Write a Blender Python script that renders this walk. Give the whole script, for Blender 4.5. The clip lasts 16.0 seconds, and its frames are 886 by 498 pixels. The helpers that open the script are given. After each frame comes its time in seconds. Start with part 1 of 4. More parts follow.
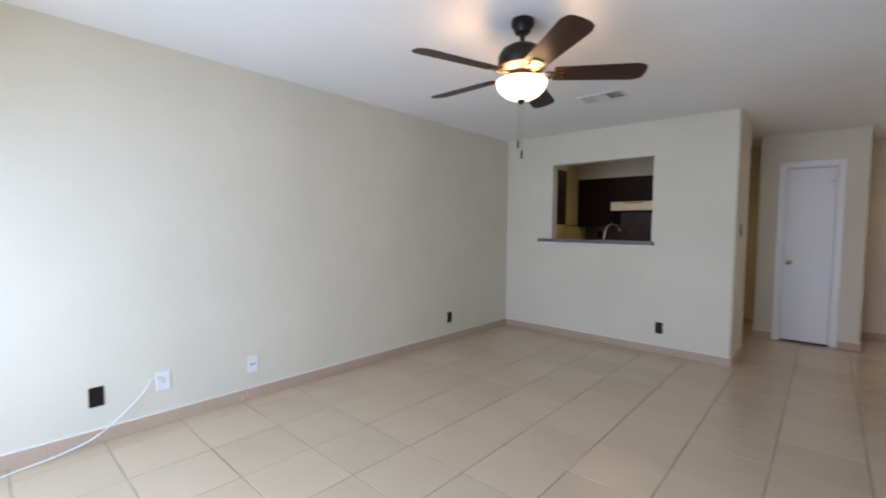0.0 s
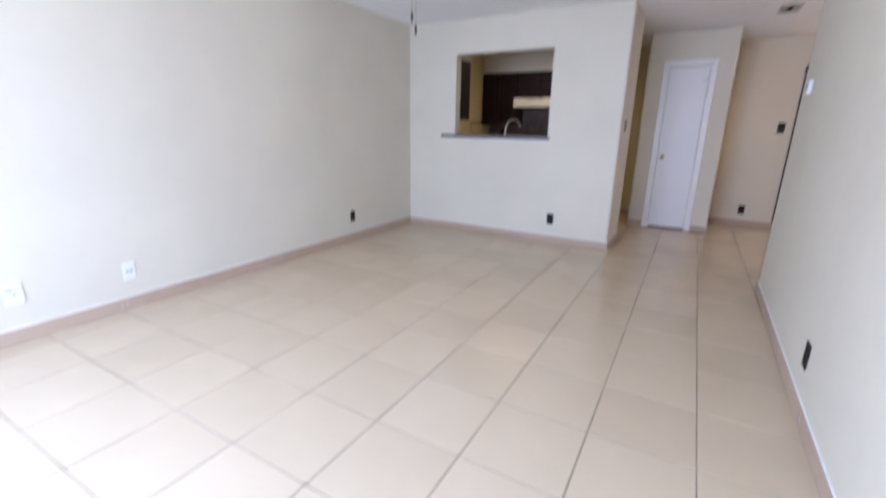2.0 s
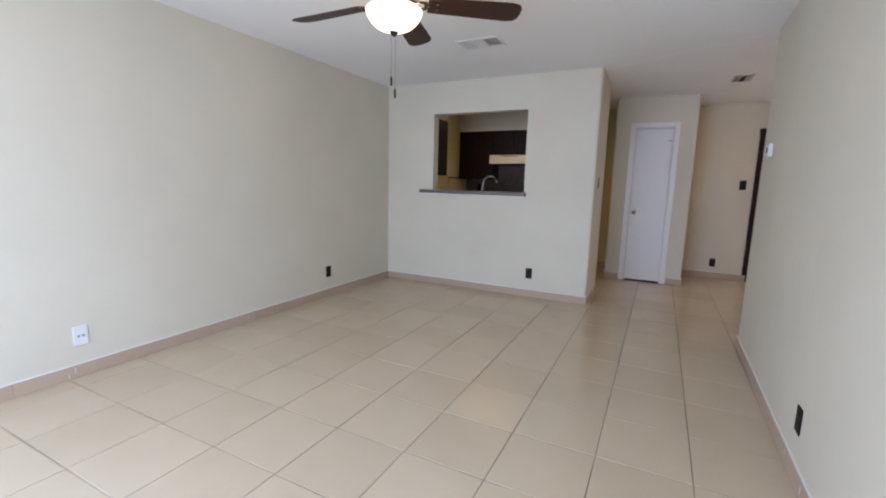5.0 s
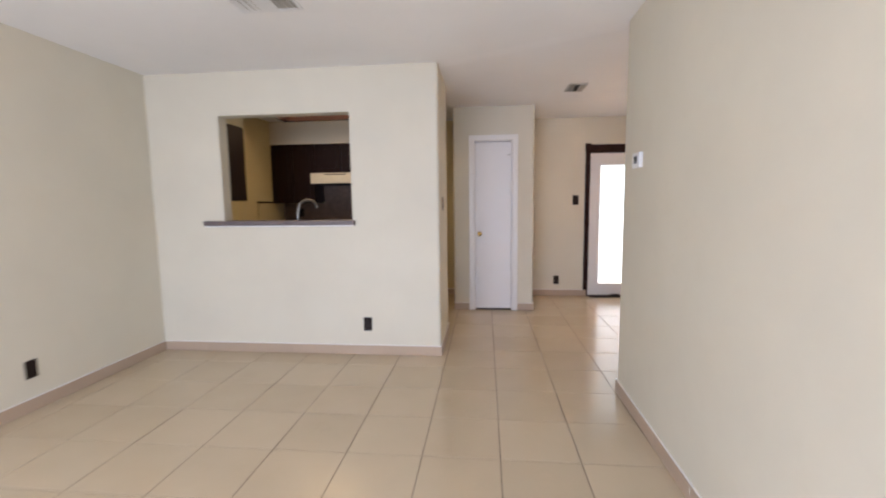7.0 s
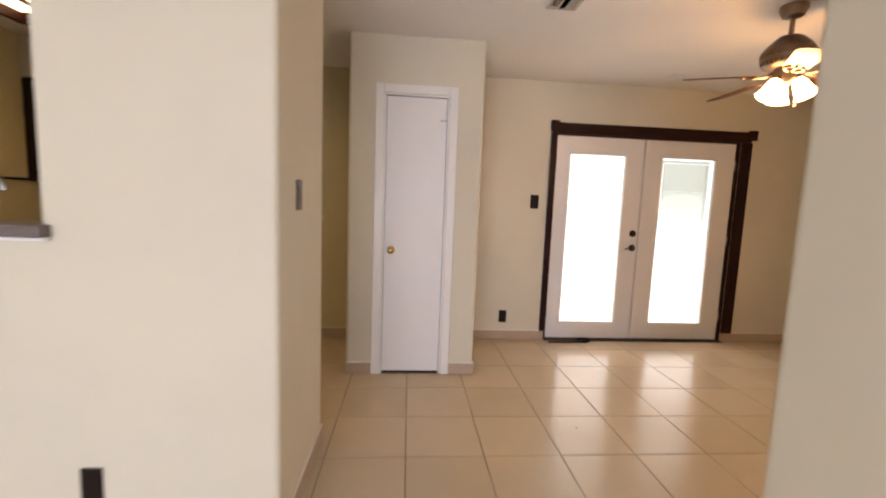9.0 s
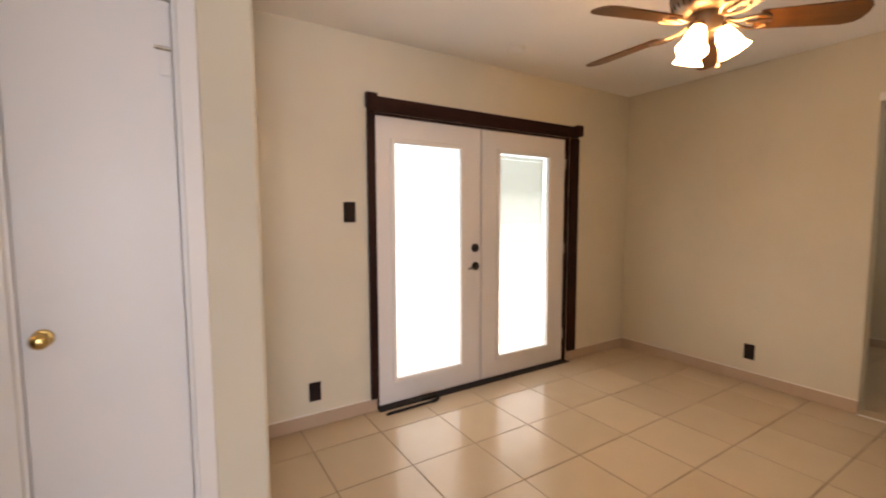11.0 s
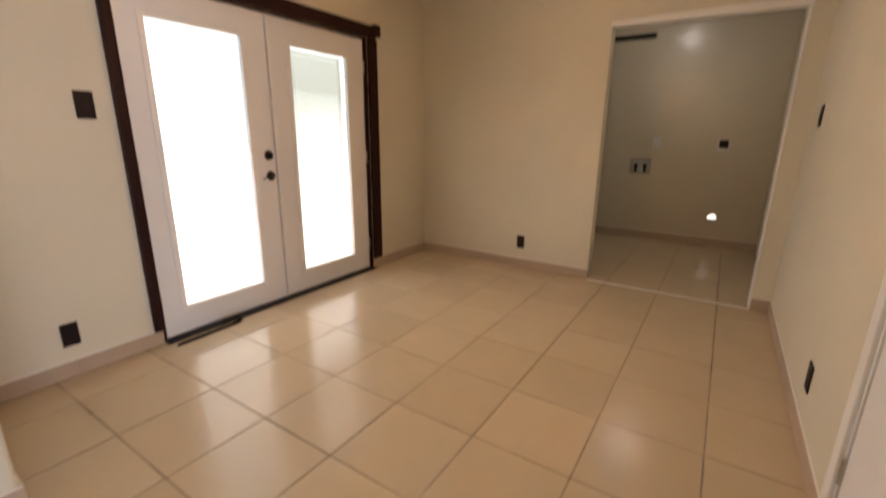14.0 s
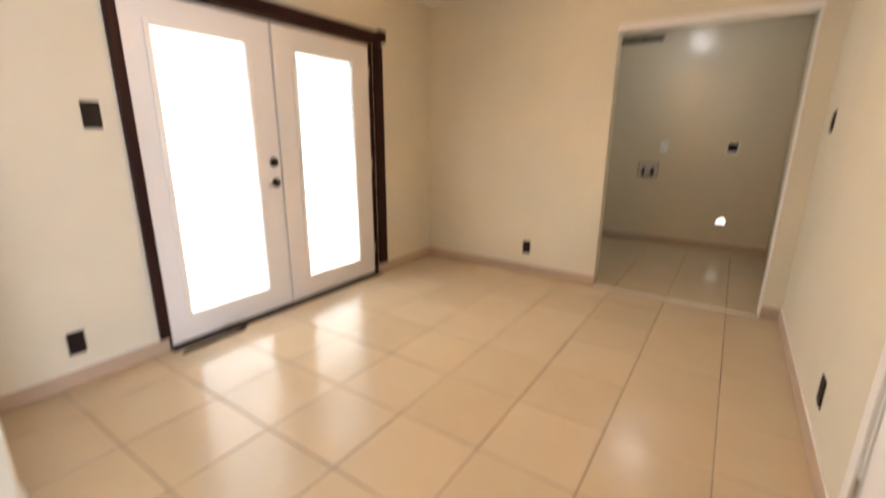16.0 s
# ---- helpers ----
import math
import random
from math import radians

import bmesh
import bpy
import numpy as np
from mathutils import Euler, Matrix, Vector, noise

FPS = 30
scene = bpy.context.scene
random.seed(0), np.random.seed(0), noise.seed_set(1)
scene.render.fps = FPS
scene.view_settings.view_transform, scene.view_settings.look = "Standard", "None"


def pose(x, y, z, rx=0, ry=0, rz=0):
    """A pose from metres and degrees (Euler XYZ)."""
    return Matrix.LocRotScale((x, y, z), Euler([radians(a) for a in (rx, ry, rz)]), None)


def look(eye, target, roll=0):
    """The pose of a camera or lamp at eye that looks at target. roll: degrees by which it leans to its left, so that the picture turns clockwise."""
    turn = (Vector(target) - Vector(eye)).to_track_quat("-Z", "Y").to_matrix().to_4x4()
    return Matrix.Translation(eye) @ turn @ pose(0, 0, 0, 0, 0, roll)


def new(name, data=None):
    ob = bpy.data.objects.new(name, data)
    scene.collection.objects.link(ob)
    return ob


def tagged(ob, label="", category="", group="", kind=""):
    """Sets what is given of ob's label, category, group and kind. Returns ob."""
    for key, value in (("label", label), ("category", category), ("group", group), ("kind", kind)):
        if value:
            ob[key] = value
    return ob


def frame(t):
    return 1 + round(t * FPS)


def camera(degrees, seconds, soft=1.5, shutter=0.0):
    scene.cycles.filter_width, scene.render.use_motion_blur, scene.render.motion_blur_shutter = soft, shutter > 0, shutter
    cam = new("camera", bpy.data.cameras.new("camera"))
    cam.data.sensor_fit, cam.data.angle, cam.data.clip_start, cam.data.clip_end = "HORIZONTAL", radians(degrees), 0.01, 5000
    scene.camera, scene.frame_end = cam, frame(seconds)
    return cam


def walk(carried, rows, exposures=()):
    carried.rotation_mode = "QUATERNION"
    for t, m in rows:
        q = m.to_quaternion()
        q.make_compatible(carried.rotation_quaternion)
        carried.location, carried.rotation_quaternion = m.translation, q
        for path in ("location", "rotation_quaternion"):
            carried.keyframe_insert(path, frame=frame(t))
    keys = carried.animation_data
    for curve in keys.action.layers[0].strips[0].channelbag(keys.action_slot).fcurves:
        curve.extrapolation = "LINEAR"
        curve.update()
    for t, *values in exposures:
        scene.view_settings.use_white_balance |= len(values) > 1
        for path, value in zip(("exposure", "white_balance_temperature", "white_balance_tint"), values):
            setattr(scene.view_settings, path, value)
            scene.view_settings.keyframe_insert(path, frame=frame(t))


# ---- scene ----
cam = camera(92.1, 16.0, soft=2.0, shutter=0.5)
PATH = [
    (0, (0.038, -0.023, 1.325), (-1.296, 1.463, 1.219), 0.6),
    (0.5, (0.076, 0.006, 1.329), (-1.065, 1.644, 1.201), 0.5),
    (1, (0.09, 0.029, 1.338), (-0.902, 1.759, 1.188), 0.0),
    (1.5, (0.089, 0.047, 1.326), (-0.875, 1.792, 1.163), 0.1),
    (2, (0.078, 0.048, 1.245), (-0.874, 1.722, 0.704), 1.1),
    (2.5, (0.105, 0.059, 1.15), (-0.802, 1.535, 0.15), 1.1),
    (3, (0.101, 0.059, 1.131), (-0.794, 1.467, 0.029), 0.8),
    (3.5, (0.1, 0.067, 1.142), (-0.809, 1.503, 0.087), 0.5),
    (4, (0.068, 0.051, 1.233), (-0.931, 1.687, 0.665), 0.7),
    (6.5, (-0.123, 0.794, 1.308), (-0.578, 2.728, 1.085), 1.0),
    (7, (-0.217, 1.263, 1.324), (-0.414, 3.241, 1.109), -0.7),
    (7.5, (-0.213, 1.797, 1.31), (-0.297, 3.784, 1.098), 0.2),
    (8, (-0.24, 2.318, 1.29), (-0.245, 4.305, 1.065), 0.7),
    (10.5, (0.051, 4.525, 1.353), (0.803, 6.371, 1.19), 1.6),
    (11, (0.074, 4.721, 1.319), (1.137, 6.408, 1.161), -0.2),
    (11.5, (0.073, 4.781, 1.298), (1.338, 6.32, 1.122), 0.3),
    (12, (0.102, 4.766, 1.302), (1.524, 6.16, 1.112), 1.0),
    (12.5, (0.121, 4.734, 1.297), (1.661, 5.992, 1.085), 0.9),
    (13, (0.14, 4.701, 1.298), (1.776, 5.831, 1.079), 0.7),
    (13.5, (0.142, 4.69, 1.284), (1.813, 5.766, 1.06), 0.4),
    (14, (0.145, 4.691, 1.218), (1.767, 5.741, 0.701), 0.6),
    (14.5, (0.163, 4.687, 1.167), (1.644, 5.691, 0.273), 0.9),
    (15, (0.168, 4.699, 1.125), (1.544, 5.67, 0.046), 1.4),
    (15.5, (0.174, 4.704, 1.152), (1.57, 5.702, 0.126), 0.7),
    (16, (0.17, 4.697, 1.253), (1.776, 5.772, 0.741), 0.4),
]
EXPOSURES = [(0.0, -1.05, 6200, 15), (0.5, -0.85, 6150, 15), (1.0, -0.63, 6100, 16), (1.5, -0.52, 6000, 18), (2.0, -0.38, 5850, 21), (2.5, -0.35, 5650, 19), (3.0, -0.66, 5550, 16), (3.5, -0.82, 5650, 17), (4.0, -1.12, 5850, 18), (5.2, -0.7, 6200, 16), (6.5, -0.35, 6550, 18), (8.0, -0.15, 7300, 22), (10.5, -0.15, 7900, 22), (12.0, -0.14, 7750, 21), (13.2, -0.17, 7650, 20), (14.0, -0.2, 7700, 20), (14.5, -0.2, 7700, 20), (15.0, -0.03, 7800, 20), (15.5, 0.2, 7500, 19), (16.0, 0.53, 7050, 15)]
walk(cam, [(t, look(eye, target, roll)) for t, eye, target, roll in PATH], EXPOSURES)

# ---- light ----
world = bpy.data.worlds.new("sky")
scene.world = world
world.use_nodes = True
wn = world.node_tree
sky = wn.nodes.new("ShaderNodeTexSky")
sky.sky_type = "NISHITA"
sky.sun_disc = False
sky.sun_elevation, sky.sun_rotation = radians(48), radians(200)
wn.nodes["Background"].inputs["Strength"].default_value = 0.1
wn.links.new(sky.outputs["Color"], wn.nodes["Background"].inputs["Color"])


def area(name, m, sx, sy, watts, color):
    lamp = bpy.data.lights.new(name, "AREA")
    lamp.shape, lamp.size, lamp.size_y, lamp.energy, lamp.color = "RECTANGLE", sx, sy, watts, color
    ob = new(name, lamp)
    ob.matrix_world = m
    return ob


sun_data = bpy.data.lights.new("sun", "SUN")
sun_data.energy, sun_data.angle, sun_data.color = 2.5, radians(0.5), (1.0, 0.95, 0.88)
new("sun", sun_data).matrix_world = look((0, -8, 12), (1.5, -6, 0))
# sky light and light off the sunlit ground, at the patio opening behind the start and at the french doors
area("daylight_patio", pose(-1.35, -1.03, 1.12, -52, 0, 180), 2.5, 1.9, 240, (0.50, 0.69, 1.0))
area("ground_light_patio", pose(-1.35, -1.06, 1.0, -114, 0, 180), 2.5, 1.8, 38, (1.0, 0.94, 0.80))
area("daylight_french", pose(2.11, 7.56, 1.55, -90, 0, 0), 1.75, 0.94, 14, (0.80, 0.92, 1.0))
area("ground_light_french", pose(2.11, 7.56, 0.575, -90, 0, 0), 1.75, 1.0, 20, (0.97, 0.97, 1.0))
BOWL, BULB, TULIP, TUBE, LAUNDRY = 8.0, 460.0, 50.0, 6.0, 25.0


# ---- materials ----
def nodes_of(name):
    m = bpy.data.materials.new(name)
    m.use_nodes = True
    return m, m.node_tree.nodes, m.node_tree.links, m.node_tree.nodes["Principled BSDF"]


def coords(n):
    return n.new("ShaderNodeTexCoord").outputs["Object"]


def noise_node(n, l, scale, detail=3.0, rough=0.5, vec=None):
    t = n.new("ShaderNodeTexNoise")
    t.inputs["Scale"].default_value, t.inputs["Detail"].default_value, t.inputs["Roughness"].default_value = scale, detail, rough
    l.new(vec if vec else coords(n), t.inputs["Vector"])
    return t


def ramp(n, l, src, stops):
    r = n.new("ShaderNodeValToRGB")
    while len(r.color_ramp.elements) < len(stops):
        r.color_ramp.elements.new(0.5)
    for e, (p, c) in zip(r.color_ramp.elements, stops):
        e.position, e.color = p, (*c, 1)
    l.new(src, r.inputs["Fac"])
    return r.outputs["Color"]


def bump(n, l, b, src, strength, dist=0.002):
    k = n.new("ShaderNodeBump")
    k.inputs["Strength"].default_value, k.inputs["Distance"].default_value = strength, dist
    l.new(src, k.inputs["Height"])
    l.new(k.outputs["Normal"], b.inputs["Normal"])


def mix(n, l, fac, a, b):
    k = n.new("ShaderNodeMix")
    k.data_type = "RGBA"
    for src, sock in ((fac, k.inputs[0]), (a, k.inputs[6]), (b, k.inputs[7])):
        if isinstance(src, (int, float)):
            sock.default_value = src
        elif isinstance(src, tuple):
            sock.default_value = (*src, 1)
        else:
            l.new(src, sock)
    return k.outputs[2]


def paint(name, base, vary=0.04, rough=0.55, grain=140.0, relief=0.25, spec=0.35):
    """Rolled paint: slow patches of tone, faint scuffs and a fine orange-peel relief."""
    m, n, l, b = nodes_of(name)
    lo, hi = tuple(c * (1 - vary) for c in base), tuple(min(1, c * (1 + vary)) for c in base)
    big = noise_node(n, l, 1.3, 4)
    col = ramp(n, l, big.outputs["Fac"], [(0.3, lo), (0.7, hi)])
    mid = noise_node(n, l, 9.0, 5, 0.65)
    col = mix(n, l, ramp(n, l, mid.outputs["Fac"], [(0.55, (0, 0, 0)), (0.8, (0.25, 0.25, 0.25))]), col, tuple(c * 0.93 for c in base))
    l.new(col, b.inputs["Base Color"])
    fine = noise_node(n, l, grain, 2)
    bump(n, l, b, fine.outputs["Fac"], relief, 0.0015)
    b.inputs["Specular IOR Level"].default_value = spec
    l.new(ramp(n, l, mid.outputs["Fac"], [(0.2, (rough - 0.06,) * 3), (0.8, (rough + 0.06,) * 3)]), b.inputs["Roughness"])
    return m


def plain(name, base, rough=0.4, metal=0.0, vary=0.12, scale=25.0, relief=0.0, spec=0.5):
    m, n, l, b = nodes_of(name)
    b.inputs["Specular IOR Level"].default_value = spec
    t = noise_node(n, l, scale, 4, 0.6)
    l.new(ramp(n, l, t.outputs["Fac"], [(0.3, tuple(c * (1 - vary) for c in base)), (0.7, tuple(min(1, c * (1 + vary)) for c in base))]), b.inputs["Base Color"])
    l.new(ramp(n, l, t.outputs["Fac"], [(0.3, (rough * 0.85,) * 3), (0.7, (min(1, rough * 1.15),) * 3)]), b.inputs["Roughness"])
    b.inputs["Metallic"].default_value = metal
    if relief:
        bump(n, l, b, t.outputs["Fac"], relief)
    return m


def wood(name, dark, light, rough=0.4, axis=0, scale=1.0, spec=0.3):
    """Stained timber with grain along one axis of the object."""
    m, n, l, b = nodes_of(name)
    k = n.new("ShaderNodeMapping")
    stretch = [16.0 * scale, 16.0 * scale, 16.0 * scale]
    stretch[axis] = 1.2 * scale
    k.inputs["Scale"].default_value = stretch
    l.new(coords(n), k.inputs["Vector"])
    t = noise_node(n, l, 3.0, 6, 0.7, k.outputs["Vector"])
    t.inputs["Distortion"].default_value = 0.6
    l.new(ramp(n, l, t.outputs["Fac"], [(0.3, dark), (0.72, light)]), b.inputs["Base Color"])
    b.inputs["Roughness"].default_value = rough
    bump(n, l, b, t.outputs["Fac"], 0.12, 0.001)
    b.inputs["Specular IOR Level"].default_value = spec
    return m


def tile_material(name, dark, light, rough=0.2):
    """Glazed ceramic floor tile: mottled beige, each piece with a tone of its own, dull where walked on."""
    m, n, l, b = nodes_of(name)
    info = n.new("ShaderNodeObjectInfo")
    geo = n.new("ShaderNodeNewGeometry")
    shift = n.new("ShaderNodeVectorMath")
    shift.operation = "ADD"
    l.new(geo.outputs["Position"], shift.inputs[0])
    l.new(info.outputs["Random"], shift.inputs[1])
    cloud = noise_node(n, l, 4.0, 1, 0.5, shift.outputs["Vector"])
    col = mix(n, l, cloud.outputs["Fac"], dark, light)
    grain = noise_node(n, l, 30.0, 0, 0.5, shift.outputs["Vector"])
    col = mix(n, l, grain.outputs["Fac"], col, tuple((p + q) / 2 for p, q in zip(dark, light)))
    tone = ramp(n, l, info.outputs["Random"], [(0.0, (0.955, 0.95, 0.94)), (1.0, (1.03, 1.03, 1.03))])
    k = n.new("ShaderNodeMix")
    k.data_type, k.blend_type = "RGBA", "MULTIPLY"
    k.inputs[0].default_value = 1.0
    l.new(col, k.inputs[6])
    l.new(tone, k.inputs[7])
    l.new(k.outputs[2], b.inputs["Base Color"])
    dull = n.new("ShaderNodeMapRange")
    dull.inputs["To Min"].default_value, dull.inputs["To Max"].default_value = rough * 0.7, rough * 1.3
    wear = noise_node(n, l, 2.2, 1, 0.5, geo.outputs["Position"])
    l.new(wear.outputs["Fac"], dull.inputs["Value"])
    l.new(dull.outputs["Result"], b.inputs["Roughness"])
    return m


def glow(name, color, strength):
    m, n, l, b = nodes_of(name)
    b.inputs["Base Color"].default_value = (0.85, 0.82, 0.76, 1)
    b.inputs["Roughness"].default_value = 0.25
    b.inputs["Emission Color"].default_value = (*color, 1)
    b.inputs["Emission Strength"].default_value = strength
    return m


M_WALL = paint("cream_wall_paint", (0.685, 0.632, 0.515))
M_KITCHEN = paint("kitchen_wall_paint", (0.62, 0.52, 0.30))
M_LAUNDRY = paint("laundry_wall_paint", (0.66, 0.59, 0.455), rough=0.24, spec=0.5)
M_CEIL = paint("white_ceiling_texture", (0.87, 0.86, 0.85), 0.02, 0.8, 60.0, 0.6, 0.2)
M_TRIM = paint("white_trim_paint", (0.83, 0.81, 0.79), 0.02, 0.35, 40.0, 0.1, 0.5)
M_DOOR = paint("white_door_paint", (0.80, 0.785, 0.785), 0.02, 0.4, 60.0, 0.12, 0.5)
M_TILE = tile_material("beige_floor_tile", (0.515, 0.410, 0.284), (0.630, 0.514, 0.368), 0.205)
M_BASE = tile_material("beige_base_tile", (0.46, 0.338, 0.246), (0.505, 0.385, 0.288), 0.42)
M_CAULK = plain("white_caulk", (0.82, 0.79, 0.75), 0.6, 0, 0.06)
M_DARKWOOD = wood("espresso_stained_wood", (0.013, 0.0040, 0.0034), (0.038, 0.012, 0.009), 0.5, 2, 1.0, 0.15)
M_DARKWOOD_H = wood("espresso_stained_head", (0.013, 0.0040, 0.0034), (0.038, 0.012, 0.009), 0.5, 0, 1.0, 0.15)
M_CABINET = wood("dark_cherry_cabinet", (0.009, 0.0026, 0.0016), (0.022, 0.0065, 0.0038), 0.42, 2, 1.0, 0.2)
M_BLADE = wood("walnut_fan_blade", (0.020, 0.0075, 0.005), (0.052, 0.019, 0.0105), 0.4, 0, 1.0, 0.3)
M_BLADE_OAK = wood("honey_oak_fan_blade", (0.070, 0.030, 0.010), (0.15, 0.066, 0.022), 0.32, 0)
M_BRONZE = plain("oil_rubbed_bronze", (0.020, 0.015, 0.013), 0.4, 0.6)
M_BRASS = plain("polished_brass", (0.62, 0.42, 0.16), 0.2, 1.0, 0.06)
M_ANTIQUE = plain("antique_brass", (0.27, 0.20, 0.15), 0.40, 1.0, 0.1)
M_STEEL = plain("brushed_steel", (0.55, 0.54, 0.52), 0.28, 1.0, 0.06, 60)
M_FAUCET = plain("dull_steel", (0.34, 0.33, 0.31), 0.34, 1.0, 0.06, 60)
M_BLACK = plain("dark_brown_plastic", (0.015, 0.0075, 0.006), 0.45, 0, 0.15, spec=0.2)
M_HOLE = plain("dark_slot", (0.006, 0.005, 0.005), 0.7, 0, 0.1)
M_PLASTIC = plain("white_plastic", (0.78, 0.78, 0.78), 0.35, 0, 0.03)
M_LAMINATE = plain("grey_laminate_sill", (0.15, 0.115, 0.11), 0.35, 0, 0.25, 60)
M_SPLASH = plain("brown_backsplash", (0.12, 0.068, 0.042), 0.4, 0, 0.3, 12)
M_HOOD = plain("cream_enamel", (0.74, 0.66, 0.50), 0.3, 0, 0.03)
M_RUBBER = plain("black_door_sweep", (0.012, 0.009, 0.008), 0.55, 0, 0.2, spec=0.2)
M_GREY = plain("grey_vent_metal", (0.50, 0.48, 0.44), 0.45, 0, 0.1)
M_CONCRETE = plain("patio_concrete", (0.40, 0.39, 0.37), 0.85, 0, 0.2, 4, 0.2)
M_BOWL = glow("lit_frosted_bowl", (1.0, 0.66, 0.36), BOWL)
M_BULB = glow("lit_bulb", (1.0, 0.60, 0.28), BULB)
M_TULIP = glow("lit_tulip_glass", (1.0, 0.58, 0.24), TULIP)
M_DIFFUSER = glow("lit_fluorescent_diffuser", (1.0, 0.78, 0.46), TUBE)


def grout_material():
    m, n, l, b = nodes_of("sanded_grout")
    geo = n.new("ShaderNodeNewGeometry")
    t = noise_node(n, l, 1.6, 4, 0.6, geo.outputs["Position"])
    col = ramp(n, l, t.outputs["Fac"], [(0.36, (0.12, 0.080, 0.056)), (0.52, (0.245, 0.185, 0.138)), (0.70, (0.46, 0.385, 0.31))])
    l.new(col, b.inputs["Base Color"])
    b.inputs["Roughness"].default_value = 0.9
    f = noise_node(n, l, 400, 2, 0.5, geo.outputs["Position"])
    bump(n, l, b, f.outputs["Fac"], 0.4, 0.001)
    return m


def glass_material():
    m, n, l, b = nodes_of("clear_glass")
    b.inputs["Base Color"].default_value = (0.95, 1.0, 0.98, 1)
    b.inputs["Roughness"].default_value = 0.0
    b.inputs["IOR"].default_value = 1.45
    b.inputs["Transmission Weight"].default_value = 1.0
    return m


def slat_material():
    m, n, l, b = nodes_of("translucent_blind_slat")
    b.inputs["Base Color"].default_value = (0.80, 0.83, 0.80, 1)
    b.inputs["Roughness"].default_value = 0.5
    thin = n.new("ShaderNodeBsdfTranslucent")
    thin.inputs["Color"].default_value = (0.72, 0.73, 0.70, 1)
    both = n.new("ShaderNodeMixShader")
    both.inputs[0].default_value = 0.85
    l.new(b.outputs[0], both.inputs[1])
    l.new(thin.outputs[0], both.inputs[2])
    l.new(both.outputs[0], n["Material Output"].inputs["Surface"])
    return m


M_SLAT = slat_material()
M_GROUT, M_GLASS = grout_material(), glass_material()


# ---- mesh helpers ----
def add_box(bm, x0, x1, y0, y1, z0, z1, bevel=0.0, seg=1):
    geo = bmesh.ops.create_cube(bm, size=1.0)
    vs = geo["verts"]
    for v in vs:
        v.co = Vector(((x0 + x1) / 2 + v.co.x * (x1 - x0), (y0 + y1) / 2 + v.co.y * (y1 - y0), (z0 + z1) / 2 + v.co.z * (z1 - z0)))
    if bevel:
        es = list({e for v in vs for e in v.link_edges})
        bmesh.ops.bevel(bm, geom=es, offset=bevel, segments=seg, affect="EDGES", profile=0.5)
    return bm


def box(x0, x1, y0, y1, z0, z1, bevel=0.0, seg=1):
    return add_box(bmesh.new(), x0, x1, y0, y1, z0, z1, bevel, seg)


def lathe(profile, seg=32, m=None, bm=None):
    """A turned shape from (radius, height) pairs about the z axis."""
    bm = bm or bmesh.new()
    m = m or Matrix()
    rings = []
    for r, z in profile:
        if r < 1e-5:
            rings.append([bm.verts.new(m @ Vector((0, 0, z)))])
        else:
            rings.append([bm.verts.new(m @ Vector((r * math.cos(a), r * math.sin(a), z))) for a in (2 * math.pi * k / seg for k in range(seg))])
    for a, b in zip(rings, rings[1:]):
        for k in range(seg):
            quad = [a[k % len(a)], a[(k + 1) % len(a)], b[(k + 1) % len(b)], b[k % len(b)]]
            quad = list(dict.fromkeys(quad))
            if len(quad) > 2:
                bm.faces.new(quad)
    bmesh.ops.recalc_face_normals(bm, faces=bm.faces)
    return bm


def tube(points, r, seg=10, bm=None):
    """A round rod along points; r is a number or one per point."""
    bm = bm or bmesh.new()
    pts = [Vector(p) for p in points]
    rs = r if isinstance(r, (list, tuple)) else [r] * len(pts)
    rings, side = [], None
    for k, p in enumerate(pts):
        d = (pts[min(k + 1, len(pts) - 1)] - pts[max(k - 1, 0)]).normalized()
        if side is None:
            side = d.orthogonal().normalized()
        side = (side - d * side.dot(d)).normalized()
        up = d.cross(side)
        rings.append([bm.verts.new(p + rs[k] * (math.cos(a) * side + math.sin(a) * up)) for a in (2 * math.pi * j / seg for j in range(seg))])
    for a, b in zip(rings, rings[1:]):
        for j in range(seg):
            bm.faces.new([a[j], a[(j + 1) % seg], b[(j + 1) % seg], b[j]])
    bm.faces.new(rings[0][::-1])
    bm.faces.new(rings[-1])
    bmesh.ops.recalc_face_normals(bm, faces=bm.faces)
    return bm


def arc(points, n=8):
    """A smooth curve through points (Catmull-Rom)."""
    p = [Vector(q) for q in points]
    p = [2 * p[0] - p[1], *p, 2 * p[-1] - p[-2]]
    out = []
    for a, b, c, d in zip(p, p[1:], p[2:], p[3:]):
        for k in range(n):
            t = k / n
            out.append(0.5 * (2 * b + (c - a) * t + (2 * a - 5 * b + 4 * c - d) * t * t + (3 * b - a - 3 * c + d) * t**3))
    return out + [p[-2]]


def slab(outline, z0, z1, bevel=0.0):
    """A flat plate with the given outline in x, y."""
    bm = bmesh.new()
    f = bm.faces.new([bm.verts.new((x, y, z0)) for x, y in outline])
    up = bmesh.ops.extrude_face_region(bm, geom=[f])
    bmesh.ops.translate(bm, verts=[v for v in up["geom"] if isinstance(v, bmesh.types.BMVert)], vec=(0, 0, z1 - z0))
    bmesh.ops.recalc_face_normals(bm, faces=bm.faces)
    if bevel:
        bmesh.ops.bevel(bm, geom=[e for e in bm.edges if abs(e.verts[0].co.z - e.verts[1].co.z) < 1e-6], offset=bevel, segments=2, affect="EDGES")
    return bm


